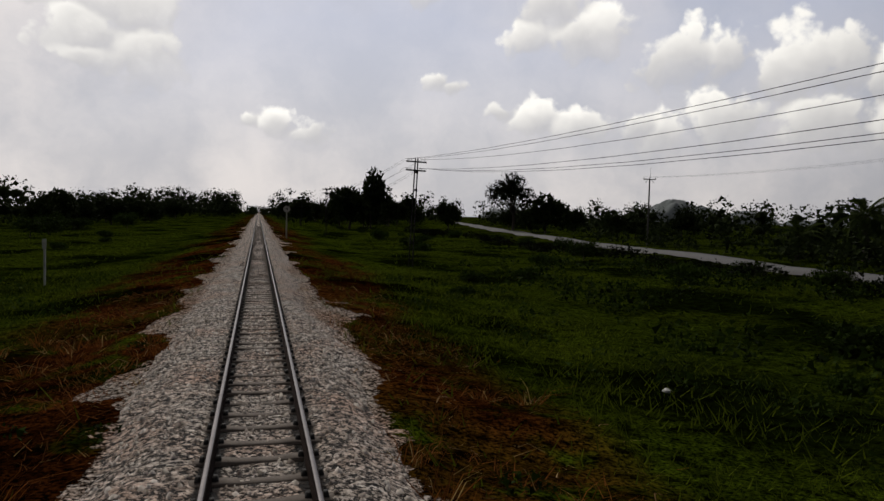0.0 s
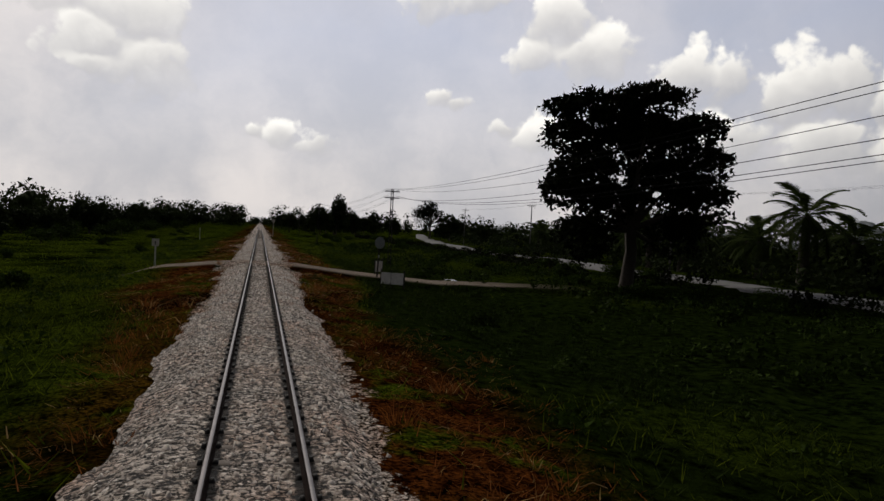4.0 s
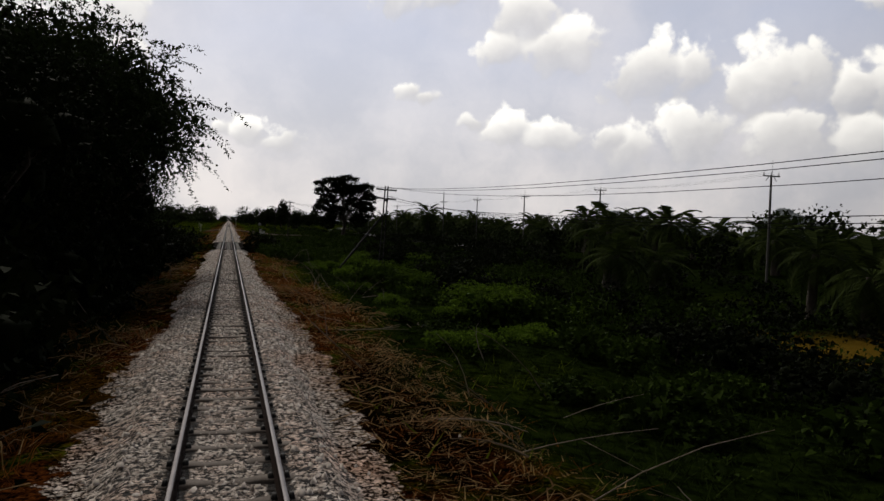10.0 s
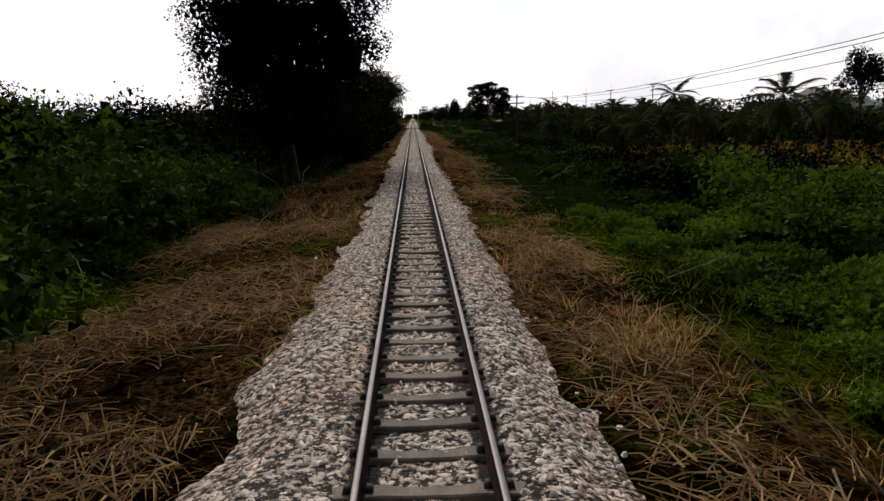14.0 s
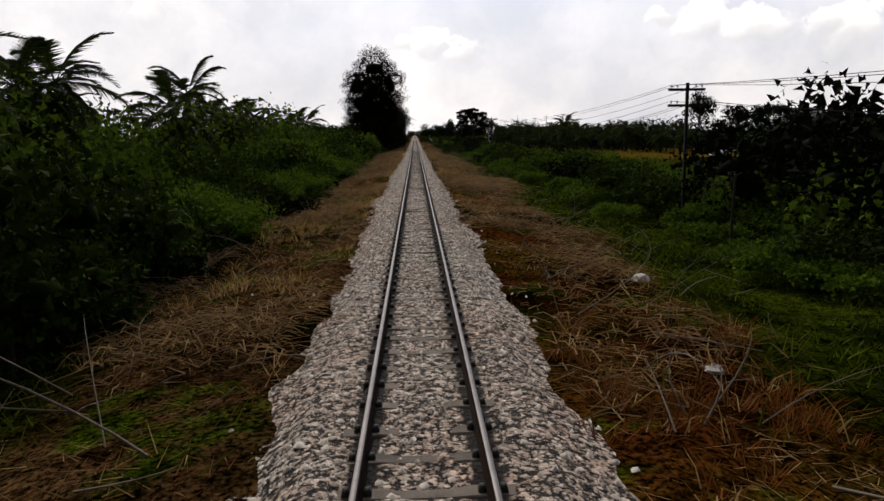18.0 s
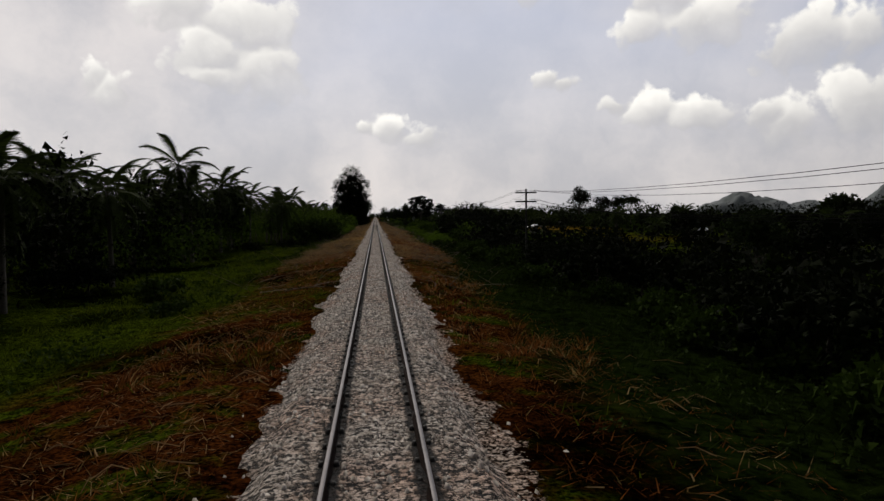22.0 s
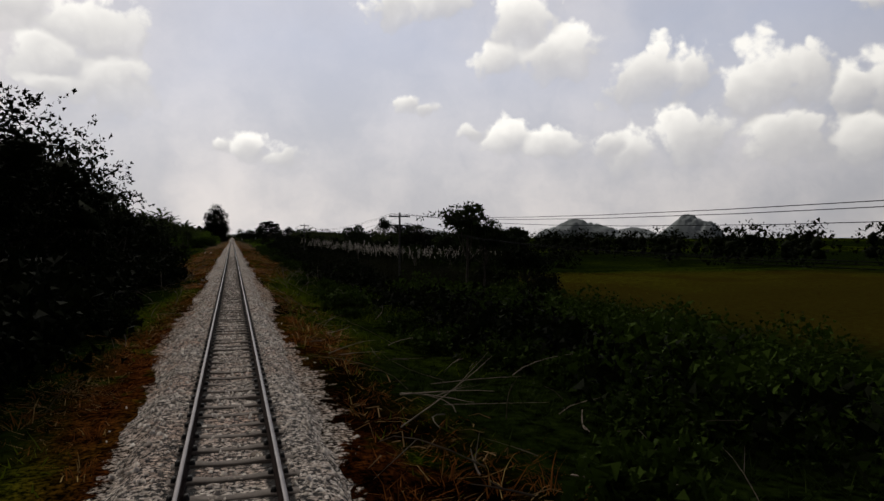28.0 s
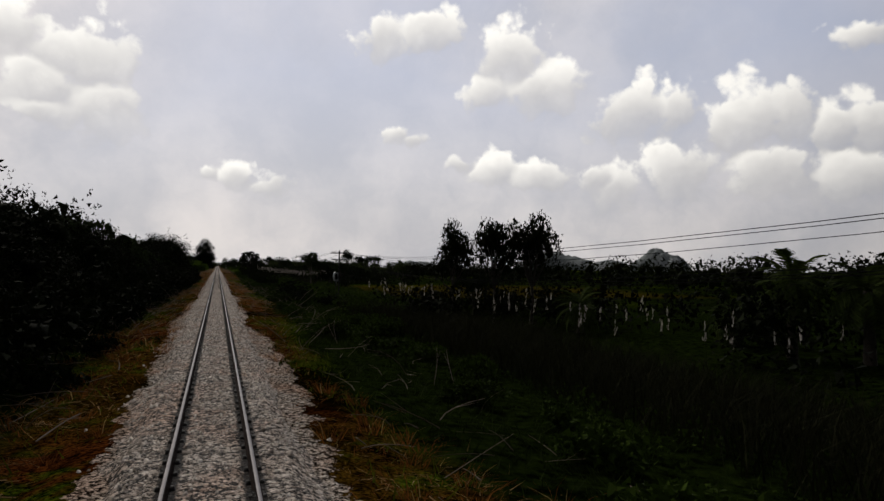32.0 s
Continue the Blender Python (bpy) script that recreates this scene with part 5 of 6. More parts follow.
# east side, from the north
strip(shrubs, 14, 30, -140, 200, 26, 0.5, 1.1)
strip(shrubs, 9, 15, -140, 60, 10, 0.35, 0.6)
strip(thickets, 30, 37, -140, 130, 18, 0.45, 0.75)
strip(far_trees, 58, 130, 60, 320, 18, 0.8, 1.2, keep=lambda x, y: x > road_x(y) + 8)
strip(far_trees, 9, 60, 190, 340, 20, 0.7, 1.3, 1.4, keep=off_road)
put(far_trees[2], 70, 168, 1.5), put(far_trees[0], 22, 180, 1.5, 0, 1.3)
for y in np.arange(-250, 70, 10.5):
    for k in range(2):
        x = 57 + 9 * k + (4 if int(y / 10.5) % 2 else 0) + random.uniform(-1.2, 1.2)
        put(random.choice(oils), x, y + random.uniform(-1.5, 1.5), random.uniform(0.95, 1.2) * (1.35 if -35 < y < 30 else 0.85 if y > 30 else 1.0))
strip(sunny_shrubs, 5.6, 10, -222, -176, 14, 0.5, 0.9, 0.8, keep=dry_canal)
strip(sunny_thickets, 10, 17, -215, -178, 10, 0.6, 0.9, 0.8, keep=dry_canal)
strip(shrubs, 5.2, 9, -284, -215, 16, 0.5, 0.95, 0.8, keep=dry_canal)
strip(shrubs, 8, 15, -340, -240, 20, 0.7, 1.1, 0.9, keep=dry_canal)
strip(shrubs, 8, 15, -300, -174, 36, 0.8, 1.35, 0.9, keep=dry_canal)
strip(dark_thickets, 13, 18, -250, -168, 22, 0.65, 0.95, 0.85)
strip(thickets, 14, 32, -168, -120, 14, 0.5, 0.8, 0.8)
strip(oils, 27, 44, -222, -184, 9, 0.8, 1.0)
put(cocos[0], 47.5, -205.5, 1.25, 0, 1.0)
strip(oils, 40, 60, -236, -196, 6, 0.9, 1.1)
put(dark_trees[0], 103.5, -171, 2.2, 0, 1.45), put(dark_trees[1], 112, -183, 1.7, 0, 1.4), put(thin_trees[0], 118, -186, 2.2), put(thin_trees[1], 124, -188, 2.4), put(dark_trees[2], 109, -178, 1.5)
put(cocos[0], 33.8, -270, 0.98, 60)
strip(oils, 66, 88, -470, -280, 12, 0.9, 1.2)
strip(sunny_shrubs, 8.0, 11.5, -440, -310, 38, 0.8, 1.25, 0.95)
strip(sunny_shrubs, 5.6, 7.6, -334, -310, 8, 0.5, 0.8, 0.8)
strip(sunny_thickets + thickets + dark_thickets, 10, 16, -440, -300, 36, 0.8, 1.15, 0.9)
put(dark_thickets[0], 15.5, -404, 2.1, 10), put(dark_thickets[1], 17.5, -408.5, 2.0, 200), put(dark_thickets[0], 19.5, -400, 1.9, 100), put(dark_thickets[1], 16.0, -411, 1.7, 50)
mass("undergrowth", "dark mass of leaves on the low ground", 13, 24, -420, -396, 40, 3.6, 5.8, 1.7, LEAF_DARK, 0.34, 110)
strip(shrubs, 7.5, 11, -560, -440, 26, 0.8, 1.2)
strip(dark_thickets, 10, 16, -545, -440, 26, 0.75, 1.1)
strip(thin_trees, 18, 34, -600, -480, 8, 0.8, 1.1)
strip(dark_trees, 30, 60, -560, -440, 10, 0.9, 1.2)
strip(shrubs, 5, 9, -622, -555, 14, 0.5, 0.8)
strip(dark_thickets, 17, 27, -625, -560, 10, 0.6, 0.8)
strip(shrubs, 4.6, 9, -700, -622, 26, 0.45, 0.8)
strip(dark_shrubs, 9, 16, -705, -620, 26, 0.7, 1.15)
put(thin_trees[0], 19.0, -615, 1.25, 0), put(thin_trees[1], 21.5, -612, 1.05, 90), put(dark_trees[0], 22.5, -619, 0.8)
put(dark_trees[0], 19.9, -708, 0.70, 0, 2.3), put(dark_trees[1], 23.6, -708.5, 0.74, 60, 2.25), put(dark_trees[2], 27.4, -708, 0.95, 120, 1.95), put(thin_trees[1], 21.4, -709.5, 0.8, 10)
strip(shrubs, 4.6, 10, -785, -705, 24, 0.45, 0.8)
strip(oils, 26, 44, -792, -716, 14, 0.6, 0.8)
put(far_trees[0], 145, -316, 2.0)

# the two landmark trees
rain_tree = tree_kind("rain_tree", "big spreading tree with a layered dark crown beside the field", "tree",
                      [(-3.6, 0, 8, 2.3, 2.5, 2.0), (-2.2, 1, 12.4, 2.9, 2.8, 1.6), (0.6, -1, 13.2, 2.6, 2.5, 1.2), (-4.8, 0.5, 10.6, 1.8, 2.1, 1.0), (-5.6, 0, 12.4, 1.3, 1.4, 0.5), (5.2, 0, 11.6, 1.9, 2.1, 1.2),
                       (6, 0.4, 9.2, 1.8, 2.3, 1.4), (2.6, 0, 7.6, 2.4, 2.8, 1.7), (-2, 0, 6, 2.3, 2.5, 1.6), (5.4, 0, 6.4, 2.0, 2.5, 2.0), (0, 0, 10.2, 2.9, 2.8, 2.2), (2.8, 0.8, 10.8, 2.2, 2.3, 1.7),
                       (-5.6, -0.6, 6.6, 1.4, 1.8, 1.2), (3.6, 0, 4, 1.9, 2.3, 1.7), (-3.4, 0, 3.6, 1.8, 2.3, 1.6)], 15000, 0.36, 0.42, LEAF_DARK, fill=0.15, core=0.45)
put(rain_tree, 30.5, -40.5, 1.2, 0), put(dark_trees[0], 64, 176, 2.5, 160, 1.05), put(far_trees[2], 30, 196, 1.3, 10, 1.9)
column_tree = tree_kind("shade_tree", "tall dense round-headed tree close to the line", "tree",
                        [(0, 0, 14.5, 3.4, 3.4, 3.2), (-2.8, 0.5, 11.5, 2.8, 3.0, 3.2), (2.6, -0.5, 11.8, 2.8, 3.0, 3.2), (0.5, 2.4, 11, 3, 2.6, 3), (-0.5, -2.6, 10.5, 3, 2.6, 3.2), (-2.6, 0, 6.6, 2.8, 3.0, 3.2),
                         (2.8, 0.4, 6.4, 2.5, 2.8, 3.4), (0, -2.2, 5.0, 3.2, 2.8, 3.0), (0, 2.6, 5.4, 3.0, 2.8, 3.0), (2.4, 0, 8.8, 3.0, 3.0, 2.6), (-2.4, 0, 8.8, 3.0, 3.0, 2.6), (0, -1.6, 8.4, 3.4, 2.6, 2.6), (-0.4, 0, 2.6, 3.2, 3.2, 2.4)], 44000, 0.17, 0.4, LEAF_DARK, fill=0.15, core=0.62)
put(column_tree, -7.6, -291, 1.12, 0)

for t in shrubs + thickets + sunny_shrubs + sunny_thickets + dark_shrubs + dark_thickets + near_trees + dark_trees + far_trees + feather_trees + thin_trees + cocos + oils + [sugar, rain_tree, column_tree]:
    for o in list(t.children_recursive) + [t]:
        bpy.data.objects.remove(o)

# reeds with pale plumes


def reed_bed(name, x0, x1, y0, y1, n, h, share=45):
    x, y = rng.uniform(x0, x1, n), rng.uniform(y0, y1, n)
    blades(name, "dense bed of tall reeds in leaf", x, y, rng.uniform(0.45, 1.0, n) * h, 0.045, 0.7, REED, 2, category="reeds")
    m = n // share
    x, y = rng.uniform(x0, x1, m), rng.uniform(y0, y1, m)
    hh = h * rng.uniform(1.0, 1.3, m)
    z = land(x, y)
    vs, fs = [], []
    s = np.linspace(0, 1, 5)
    for i in range(m):
        a, b = rng.normal(0, 0.12, 2)
        stem = np.stack([x[i] + a * s * s, y[i] + b * s * s, z[i] + hh[i] * s], 1)
        vs.append(tube(stem, 0.008 + 0 * s, 3))
    v, f = joined(vs)
    part_of = thing(name.replace("bed", "plumes"), pose(0, 0, 0), "silvery feather plumes above the reeds", "reed plumes", kind="stuff")
    part("stalks", mesh_of("stalks", v, f, REED), part_of)
    ps = []
    for i in range(m):
        tip = vs[i][0][-3:].mean(0)
        k = 11
        u = rng.uniform(0, 1, k)
        c = tip + np.stack([rng.normal(0, 0.022, k), rng.normal(0, 0.022, k), -0.5 * u + 0.1], 1)
        ps.append(leaf_quads(c, 0.17, np.tile([0.1, 0.0, 1.4], (k, 1)), 0.15, 0.0, 0.2))
    v, f = joined(ps)
    part("plumes", mesh_of("plumes", v, f, PLUME), part_of)


reed_bed("reed_bed", 11.0, 27, -606, -545, 16000, 2.9, 36)
reed_bed("reed_bed", 10.0, 21, -775, -704, 13000, 2.5, 150)

# grass


def grass_field():
    def pick(n, x0, x1, y0, y1):
        return rng.uniform(x0, x1, n), rng.uniform(y0, y1, n)
    free = lambda x, y: ((np.abs(y - CANAL) > 13) | (np.abs(x) > 5) & (np.abs(y - CANAL) > 11)) & (bare(x, y) < 0.2) & (np.abs(x) > 1.6 + 0.25 * wave(x, y, 1.6, 13)) & (np.abs(x - road_x(y)) > 3.2)
    n = 300000
    x, y = rng.gamma(3.0, 0.85, n) * rng.choice([-1, 1], n), rng.uniform(-790, 30, n)
    x = x + np.sign(x) * 1.3
    thick = smoothstep(wave(x, y, 1.9, 33), -0.75, 0.1)
    ok = free(x, y) & (rng.random(n) < dryness(x, y) * thick) & (np.abs(x) < 8)
    x, y = x[ok], y[ok]
    p = rng.random(len(x)) < 0.10 + 0.7 * bleached(x, y)
    for q, name, label, mat in ((~p, "dry_grass", "withered reddish-brown grass along the ballast", DRY), (p, "straw_grass", "bleached straw along the ballast", STRAW)):
        blades(name, label, x[q], y[q], rng.uniform(0.08, 0.34, q.sum()), 0.017, 1.5, mat, 1)
    n, k = 9000, 24
    x, y = rng.uniform(1.7, 6.8, n) * rng.choice([-1, 1], n), np.where(rng.random(n) < 0.35, rng.uniform(-475, -306, n), rng.uniform(-790, 20, n))
    rank = smoothstep(wave(x, y, 5.5, 19), -0.2, 0.5)
    ok = free(x, y) & (rng.random(n) < dryness(x, y) * (0.1 + 0.9 * rank))
    x, y, rank = np.repeat(x[ok], k), np.repeat(y[ok], k), np.repeat(rank[ok], k)
    a, d = rng.uniform(0, 6.28, len(x)), 0.22 * np.sqrt(rng.random(len(x)))
    x, y = x + d * np.cos(a), y + d * np.sin(a)
    h = rng.uniform(0.2, 0.6, len(x)) * (0.7 + 0.5 * rank)
    p = rng.random(len(x)) < 0.12 + 0.8 * bleached(x, y)
    for ok, name, label, mat in ((~p, "dry_tussocks", "arching reddish dry grass tussocks", DRY), (p, "straw_tussocks", "arching bleached straw tussocks", STRAW)):
        blades(name, label, x[ok], y[ok], h[ok], 0.016, 1.1, mat, 2, way=a[ok] + rng.normal(0, 1.0, ok.sum()))
    n = 430000
    x, y = rng.uniform(-1, 1, n), rng.uniform(-790, 50, n)
    x = 13 * np.sign(x) * np.abs(x) ** 1.25
    tuft = smoothstep(wave(x, y, 1.6, 16), -0.6, 0.4)
    ok = free(x, y) & (rng.random(n) > dryness(x, y) * 0.95) & (np.abs(x) > 2.0)
    x, y, tuft = x[ok], y[ok], tuft[ok]
    p = rng.random(len(x)) < wet_sedge(x, y)
    for q, name, label, mat in ((~p, "green_grass", "lush green grass in the hollows", GRASS), (p, "sedge", "dark green sedge on the wet ground", SEDGE)):
        blades(name, label, x[q], y[q], rng.uniform(0.16, 0.42, q.sum()) * (0.45 + tuft[q]), 0.032, 0.8, mat, 1)
    n = 90000
    x, y = rng.uniform(-36, 46, n), rng.uniform(-790, 130, n)
    ok = free(x, y) & (np.abs(x) > 11) & (stubble(x, y) < 0.3) & (rng.random(n) > wet_sedge(x, y))
    blades("meadow_grass", "rough meadow grass beyond the verge", x[ok], y[ok], rng.uniform(0.18, 0.45, ok.sum()), 0.05, 0.9, GRASS, 1)


grass_field()


def dead_sticks(n):
    """Cut branches bleached by the sun, strewn over the verges."""
    ps = []
    s = np.linspace(0, 1, 5)
    for k in range(n):
        side = random.choice((-1, 1))
        y = random.choice([random.uniform(-770, -600), random.uniform(-500, -180), random.uniform(-480, -330)])
        x = side * random.uniform(2.3, 6.8)
        ln, a, up = random.uniform(0.4, 2.2), random.uniform(0, 6.28), random.choice([random.uniform(-0.05, 0.25), random.uniform(0.4, 1.2)])
        b = rng.normal(0, 0.09, 3) * ln
        p = np.stack([x + ln * math.cos(a) * s + b[0] * s * (1 - s) * 4, y + ln * math.sin(a) * s + b[1] * s * (1 - s) * 4, float(land(x, y)) + 0.08 + ln * up * s * (1 - 0.35 * s) + b[2] * s * (1 - s)], 1)
        r = random.uniform(0.006, 0.02)
        ps.append(tube(p, r * (1 - 0.7 * s), 3))
        if random.random() < 0.5:
            q = p[2] + (p[4] - p[2])[None] * 0.8 * s[:, None] + np.outer(s, rng.normal(0, 0.25, 3) * ln * 0.5)
            ps.append(tube(q, 0.6 * r * (1 - 0.7 * s), 3))
    v, f = joined(ps)
    tagged(new("dead_branches", mesh_of("dead_branches", v, f, STICK)), "bleached cut branches and dry stalks strewn on the verge", "dead branches", kind="stuff")


dead_sticks(2000)


def mown(y):
    """How much cut straw lies along the line."""
    return np.interp(y, [-800, -640, -600, -490, -470, -200, -165, -120, 40], [0.4, 0.5, 0.3, 0.4, 1, 1, 0.3, 0.12, 0.12])


def hay(n):
    """Mown and withered stalks lying in tangles on the verge."""
    x = rng.uniform(1.75, 6.6, n) * rng.choice([-1, 1], n)
    y = np.where(rng.random(n) < 0.62, rng.uniform(-478, -306, n), rng.uniform(-785, 30, n))
    heap = smoothstep(wave(x, y, 2.6, 21), -0.3, 0.35) * mown(y) * np.where((x > 0) & (y < -395), 0.55, 1.0)
    ok = (rng.random(n) < dryness(x, y) * heap) & (np.abs(y - CANAL) > 13.5) & (bare(x, y) < 0.2)
    x, y, heap = x[ok], y[ok], heap[ok]
    m = len(x)
    a, ln = rng.uniform(0, 6.28, m), rng.uniform(0.2, 0.75, m)
    turn, up = rng.normal(0, 0.35, m), rng.uniform(0.0, 0.35, m)
    z = land(x, y) + rng.uniform(0.04, 0.34, m) * heap
    rows = []
    for k in range(3):
        f = k / 2
        b = a + turn * f
        px, py = x + ln * f * np.cos(b), y + ln * f * np.sin(b)
        pz = z + ln * up * math.sin(2.6 * f) - 0.10 * f * ln
        w = 0.0085 * (1.2 - f)
        rows += [np.stack([px - np.sin(b) * w, py + np.cos(b) * w, pz], -1), np.stack([px + np.sin(b) * w, py - np.cos(b) * w, pz + 0.008], -1)]
    v = np.stack(rows, 1).reshape(-1, 3)
    i = np.arange(m)[:, None] * 6
    f = np.concatenate([i + [[0, 1, 3, 2]], i + [[2, 3, 5, 4]]])
    tagged(new("withered_stalks", mesh_of("withered_stalks", v, f, HAY)), "tangles of bleached withered stalks on the verge", "dead grass", kind="stuff")


hay(200000)


def hay_litter(n):
    """Short broken straws in the heaps."""
    x, y = rng.uniform(1.8, 5.6, n) * rng.choice([-1, 1], n), rng.uniform(-785, 20, n)
    heap = mown(y) * smoothstep(wave(x, y, 4.5, 21), -0.15, 0.45) * smoothstep(wave(x, y, 0.8, 44), -0.7, 0.2)
    ok = (rng.random(n) < dryness(x, y) * heap) & (np.abs(y - CANAL) > 13.5) & (bare(x, y) < 0.2)
    x, y, heap = x[ok], y[ok], heap[ok]
    z = land(x, y) + rng.uniform(0, 0.22, len(x)) * heap
    blades("straw_litter", "heaps of short bleached straw", x, y, rng.uniform(0.08, 0.24, len(x)), 0.013, 2.2, HAY, 1, z=z, category="dead grass")


hay_litter(420000)
_wet = lambda x, y: (np.abs(y - CANAL) > 12) & (bare(x, y) < 0.2) & (np.abs(x) > 2.6)
mass("weeds", "low leafy weeds over the green hollows", 5.5, 15, -790, 40, 1100, 0.2, 0.6, 0.6, LEAF, 0.16, 26, "weeds", lambda x, y: _wet(x, y) & (dryness(x, y) < 0.5))
mass("weeds", "low leafy weeds over the green hollows", -14, -5.5, -790, 40, 1000, 0.2, 0.55, 0.6, LEAF, 0.16, 26, "weeds", lambda x, y: _wet(x, y) & (dryness(x, y) < 0.5))
mass("weeds", "rank weeds in the marshy field", 14, 38, -140, 60, 420, 0.4, 1.1, 0.9, LEAF, 0.26, 40, "weeds", off_road)
mass("weeds", "green weeds creeping over the stones", -3.4, 3.4, -780, 20, 900, 0.06, 0.2, 0.3, LEAF, 0.10, 26, "weeds", lambda x, y: _wet(x * 1.45, y) & (wave(x, y, 9, 23) > 0.1))

# ------------------------------------------------------------------ poles, wires, signs
POLES = [(11.6, 202, 7.0), (11.6, 128, 7.0), (11.5, 54.5, 7.0), (13.2, -22, 6.7), (10.35, -107, 6.3), (11.1, -186.4, 5.5), (11.3, -257, 4.8), (10.6, -331.7, 4.75), (11.7, -401, 4.6), (11.3, -475, 4.5), (12.2, -545, 4.8), (12.0, -620, 4.4), (11.8, -695.6, 4.2), (11.8, -769, 4.2)]
ARM_Z = (-0.28, -0.95)
PINS = (-0.66, -0.40, 0.40, 0.66)


def arm_mesh():
    bm = bmesh.new()
    box(bm, 0, 0, 0, 1.6, 0.10, 0.11, 0.012)
    return bm_mesh("crossarm", bm, IRON)


def insulator_mesh():
    bm = bmesh.new()
    rod(bm, (0, 0, 0.05), (0, 0, 0.12), 0.012, sides=6)
    rod(bm, (0, 0, 0.10), (0, 0, 0.16), 0.046, 0.034, 8)
    rod(bm, (0, 0, 0.16), (0, 0, 0.21), 0.036, 0.02, 8)
    return bm_mesh("insulator", bm, PORCELAIN)


_arm, _pin = arm_mesh(), insulator_mesh()


def telegraph_pole(x, y, top, twin, brace=False, lean=0.0):
    z = float(land(x, y))
    h = top - z
    p = thing("telegraph_pole", pose(x, y, z, 0, lean, random.uniform(-4, 4)), "dark twin-rail telegraph pole with two crossarms" if twin else "slim dark telegraph pole with two crossarms", "telegraph pole", "telegraph poles")
    if twin:
        for s in (-1, 1):
            bm = bmesh.new()
            box(bm, 0, 0, h / 2 - 0.2, 0.055, 0.11, h + 0.4, 0.006)
            box(bm, 0, 0.05, h / 2 - 0.2, 0.10, 0.012, h + 0.4)
            part("post", bm_mesh("post", bm, IRON), p, pose(s * 0.15, 0, 0, 0, -s * 0.35, 0), "old rail set upright")
        for k in range(6):
            bm = bmesh.new()
            box(bm, 0, 0, 0.5 + k * (h - 1.6) / 5, 0.36, 0.05, 0.16, 0.01)
            part("tie_plate", bm_mesh("tie_plate", bm, IRON), p)
    else:
        bm = bmesh.new()
        box(bm, 0, 0, h / 2 - 0.2, 0.13, 0.13, h + 0.4, 0.02)
        part("post", bm_mesh("post", bm, IRON), p)
    for zz in ARM_Z:
        a = part("crossarm", _arm, p, pose(0, 0.08, h + zz))
        for px in PINS:
            part("insulator", _pin, a, pose(px, 0, 0), "white porcelain insulator")
    if brace:
        bm = bmesh.new()
        rod(bm, (-3.4, 1.2, -0.2), (-0.12, 0, h - 2.2), 0.09, 0.08, 8)
        part("brace", bm_mesh("brace", bm, IRON), p, None, "slanting timber brace")
    return p


for k, (x, y, top) in enumerate(POLES):
    telegraph_pole(x, y, top, k < 6, k == 5, {5: 3.0, 2: 2.0, 4: 2.0}.get(k, 0.0))


def wire(name, pts, sag, r, label, group):
    w = thing(name, pose(0, 0, 0), label, "wire", group)
    s = np.linspace(0, 1, 13)
    for a, b in zip(pts[:-1], pts[1:]):
        a, b = np.array(a), np.array(b)
        p = a + (b - a) * s[:, None]
        p[:, 2] -= sag * 4 * s * (1 - s)
        part("span", mesh_of("span", *tube(p, r + 0 * s, 4), BLACK), w)
    return w


for arm, pin, sag in ((0, 0, 0.95), (0, 1, 1.05), (0, 3, 1.3), (1, 0, 1.4), (1, 3, 1.6), (1, 2, 1.5)):
    wire("telegraph_wire", [(x + PINS[pin], y + 0.08, top + ARM_Z[arm] + 0.19) for x, y, top in POLES], sag, 0.009, "thin dark telegraph wire slung from pole to pole", "telegraph wires")

ROAD_POLES = [(54, 92), (53, 40), (52.5, -12), (52.1, -66), (52.3, -91), (52.4, -117), (52, -146), (51.5, -181)]


def power_pole(x, y, double):
    z = float(land(x, y))
    p = thing("power_pole", pose(x, y, z), "grey concrete power pole with a crossarm and a spike", "power pole", "roadside power poles")
    h = (11.1 if double else 8.6) - z
    bm = bmesh.new()
    rod(bm, (0, 0, -0.3), (0, 0, h), 0.15, 0.10, 8)
    part("post", bm_mesh("post", bm, POLE_GREY), p, None, "tapered concrete post")
    for zz in ((-0.1,) if not double else (-2.45,)):
        bm = bmesh.new()
        box(bm, 0, 0, h + zz, 2.0, 0.1, 0.12, 0.01)
        for px in (-0.9, 0.9):
            box(bm, px * 0.5, 0, h + zz - 0.25, 0.05, 0.05, 0.6, 0, pose(0, 0, 0, 0, 40 if px < 0 else -40, 0))
        a = part("crossarm", bm_mesh("crossarm", bm, POLE_GREY), p)
        for px in (-0.9, 0.0, 0.9):
            bm = bmesh.new()
            rod(bm, (px, 0, h + zz + 0.05), (px, 0, h + zz + 0.38), 0.06, 0.045, 6)
            part("insulator", bm_mesh("insulator", bm, PORCELAIN), a)
    if not double:
        bm = bmesh.new()
        rod(bm, (0.1, 0, h - 0.2), (0.1, 0, h + 1.5), 0.02, 0.01, 5)
        part("lightning_spike", bm_mesh("lightning_spike", bm, IRON), p)
    return p


for x, y in ROAD_POLES:
    power_pole(x, y, y == -66)
for px in (-0.9, 0.0, 0.9):
    wire("power_line", [(x + px, y, 8.8) for x, y in ROAD_POLES], 0.5, 0.006, "dark power line along the road", "power lines")


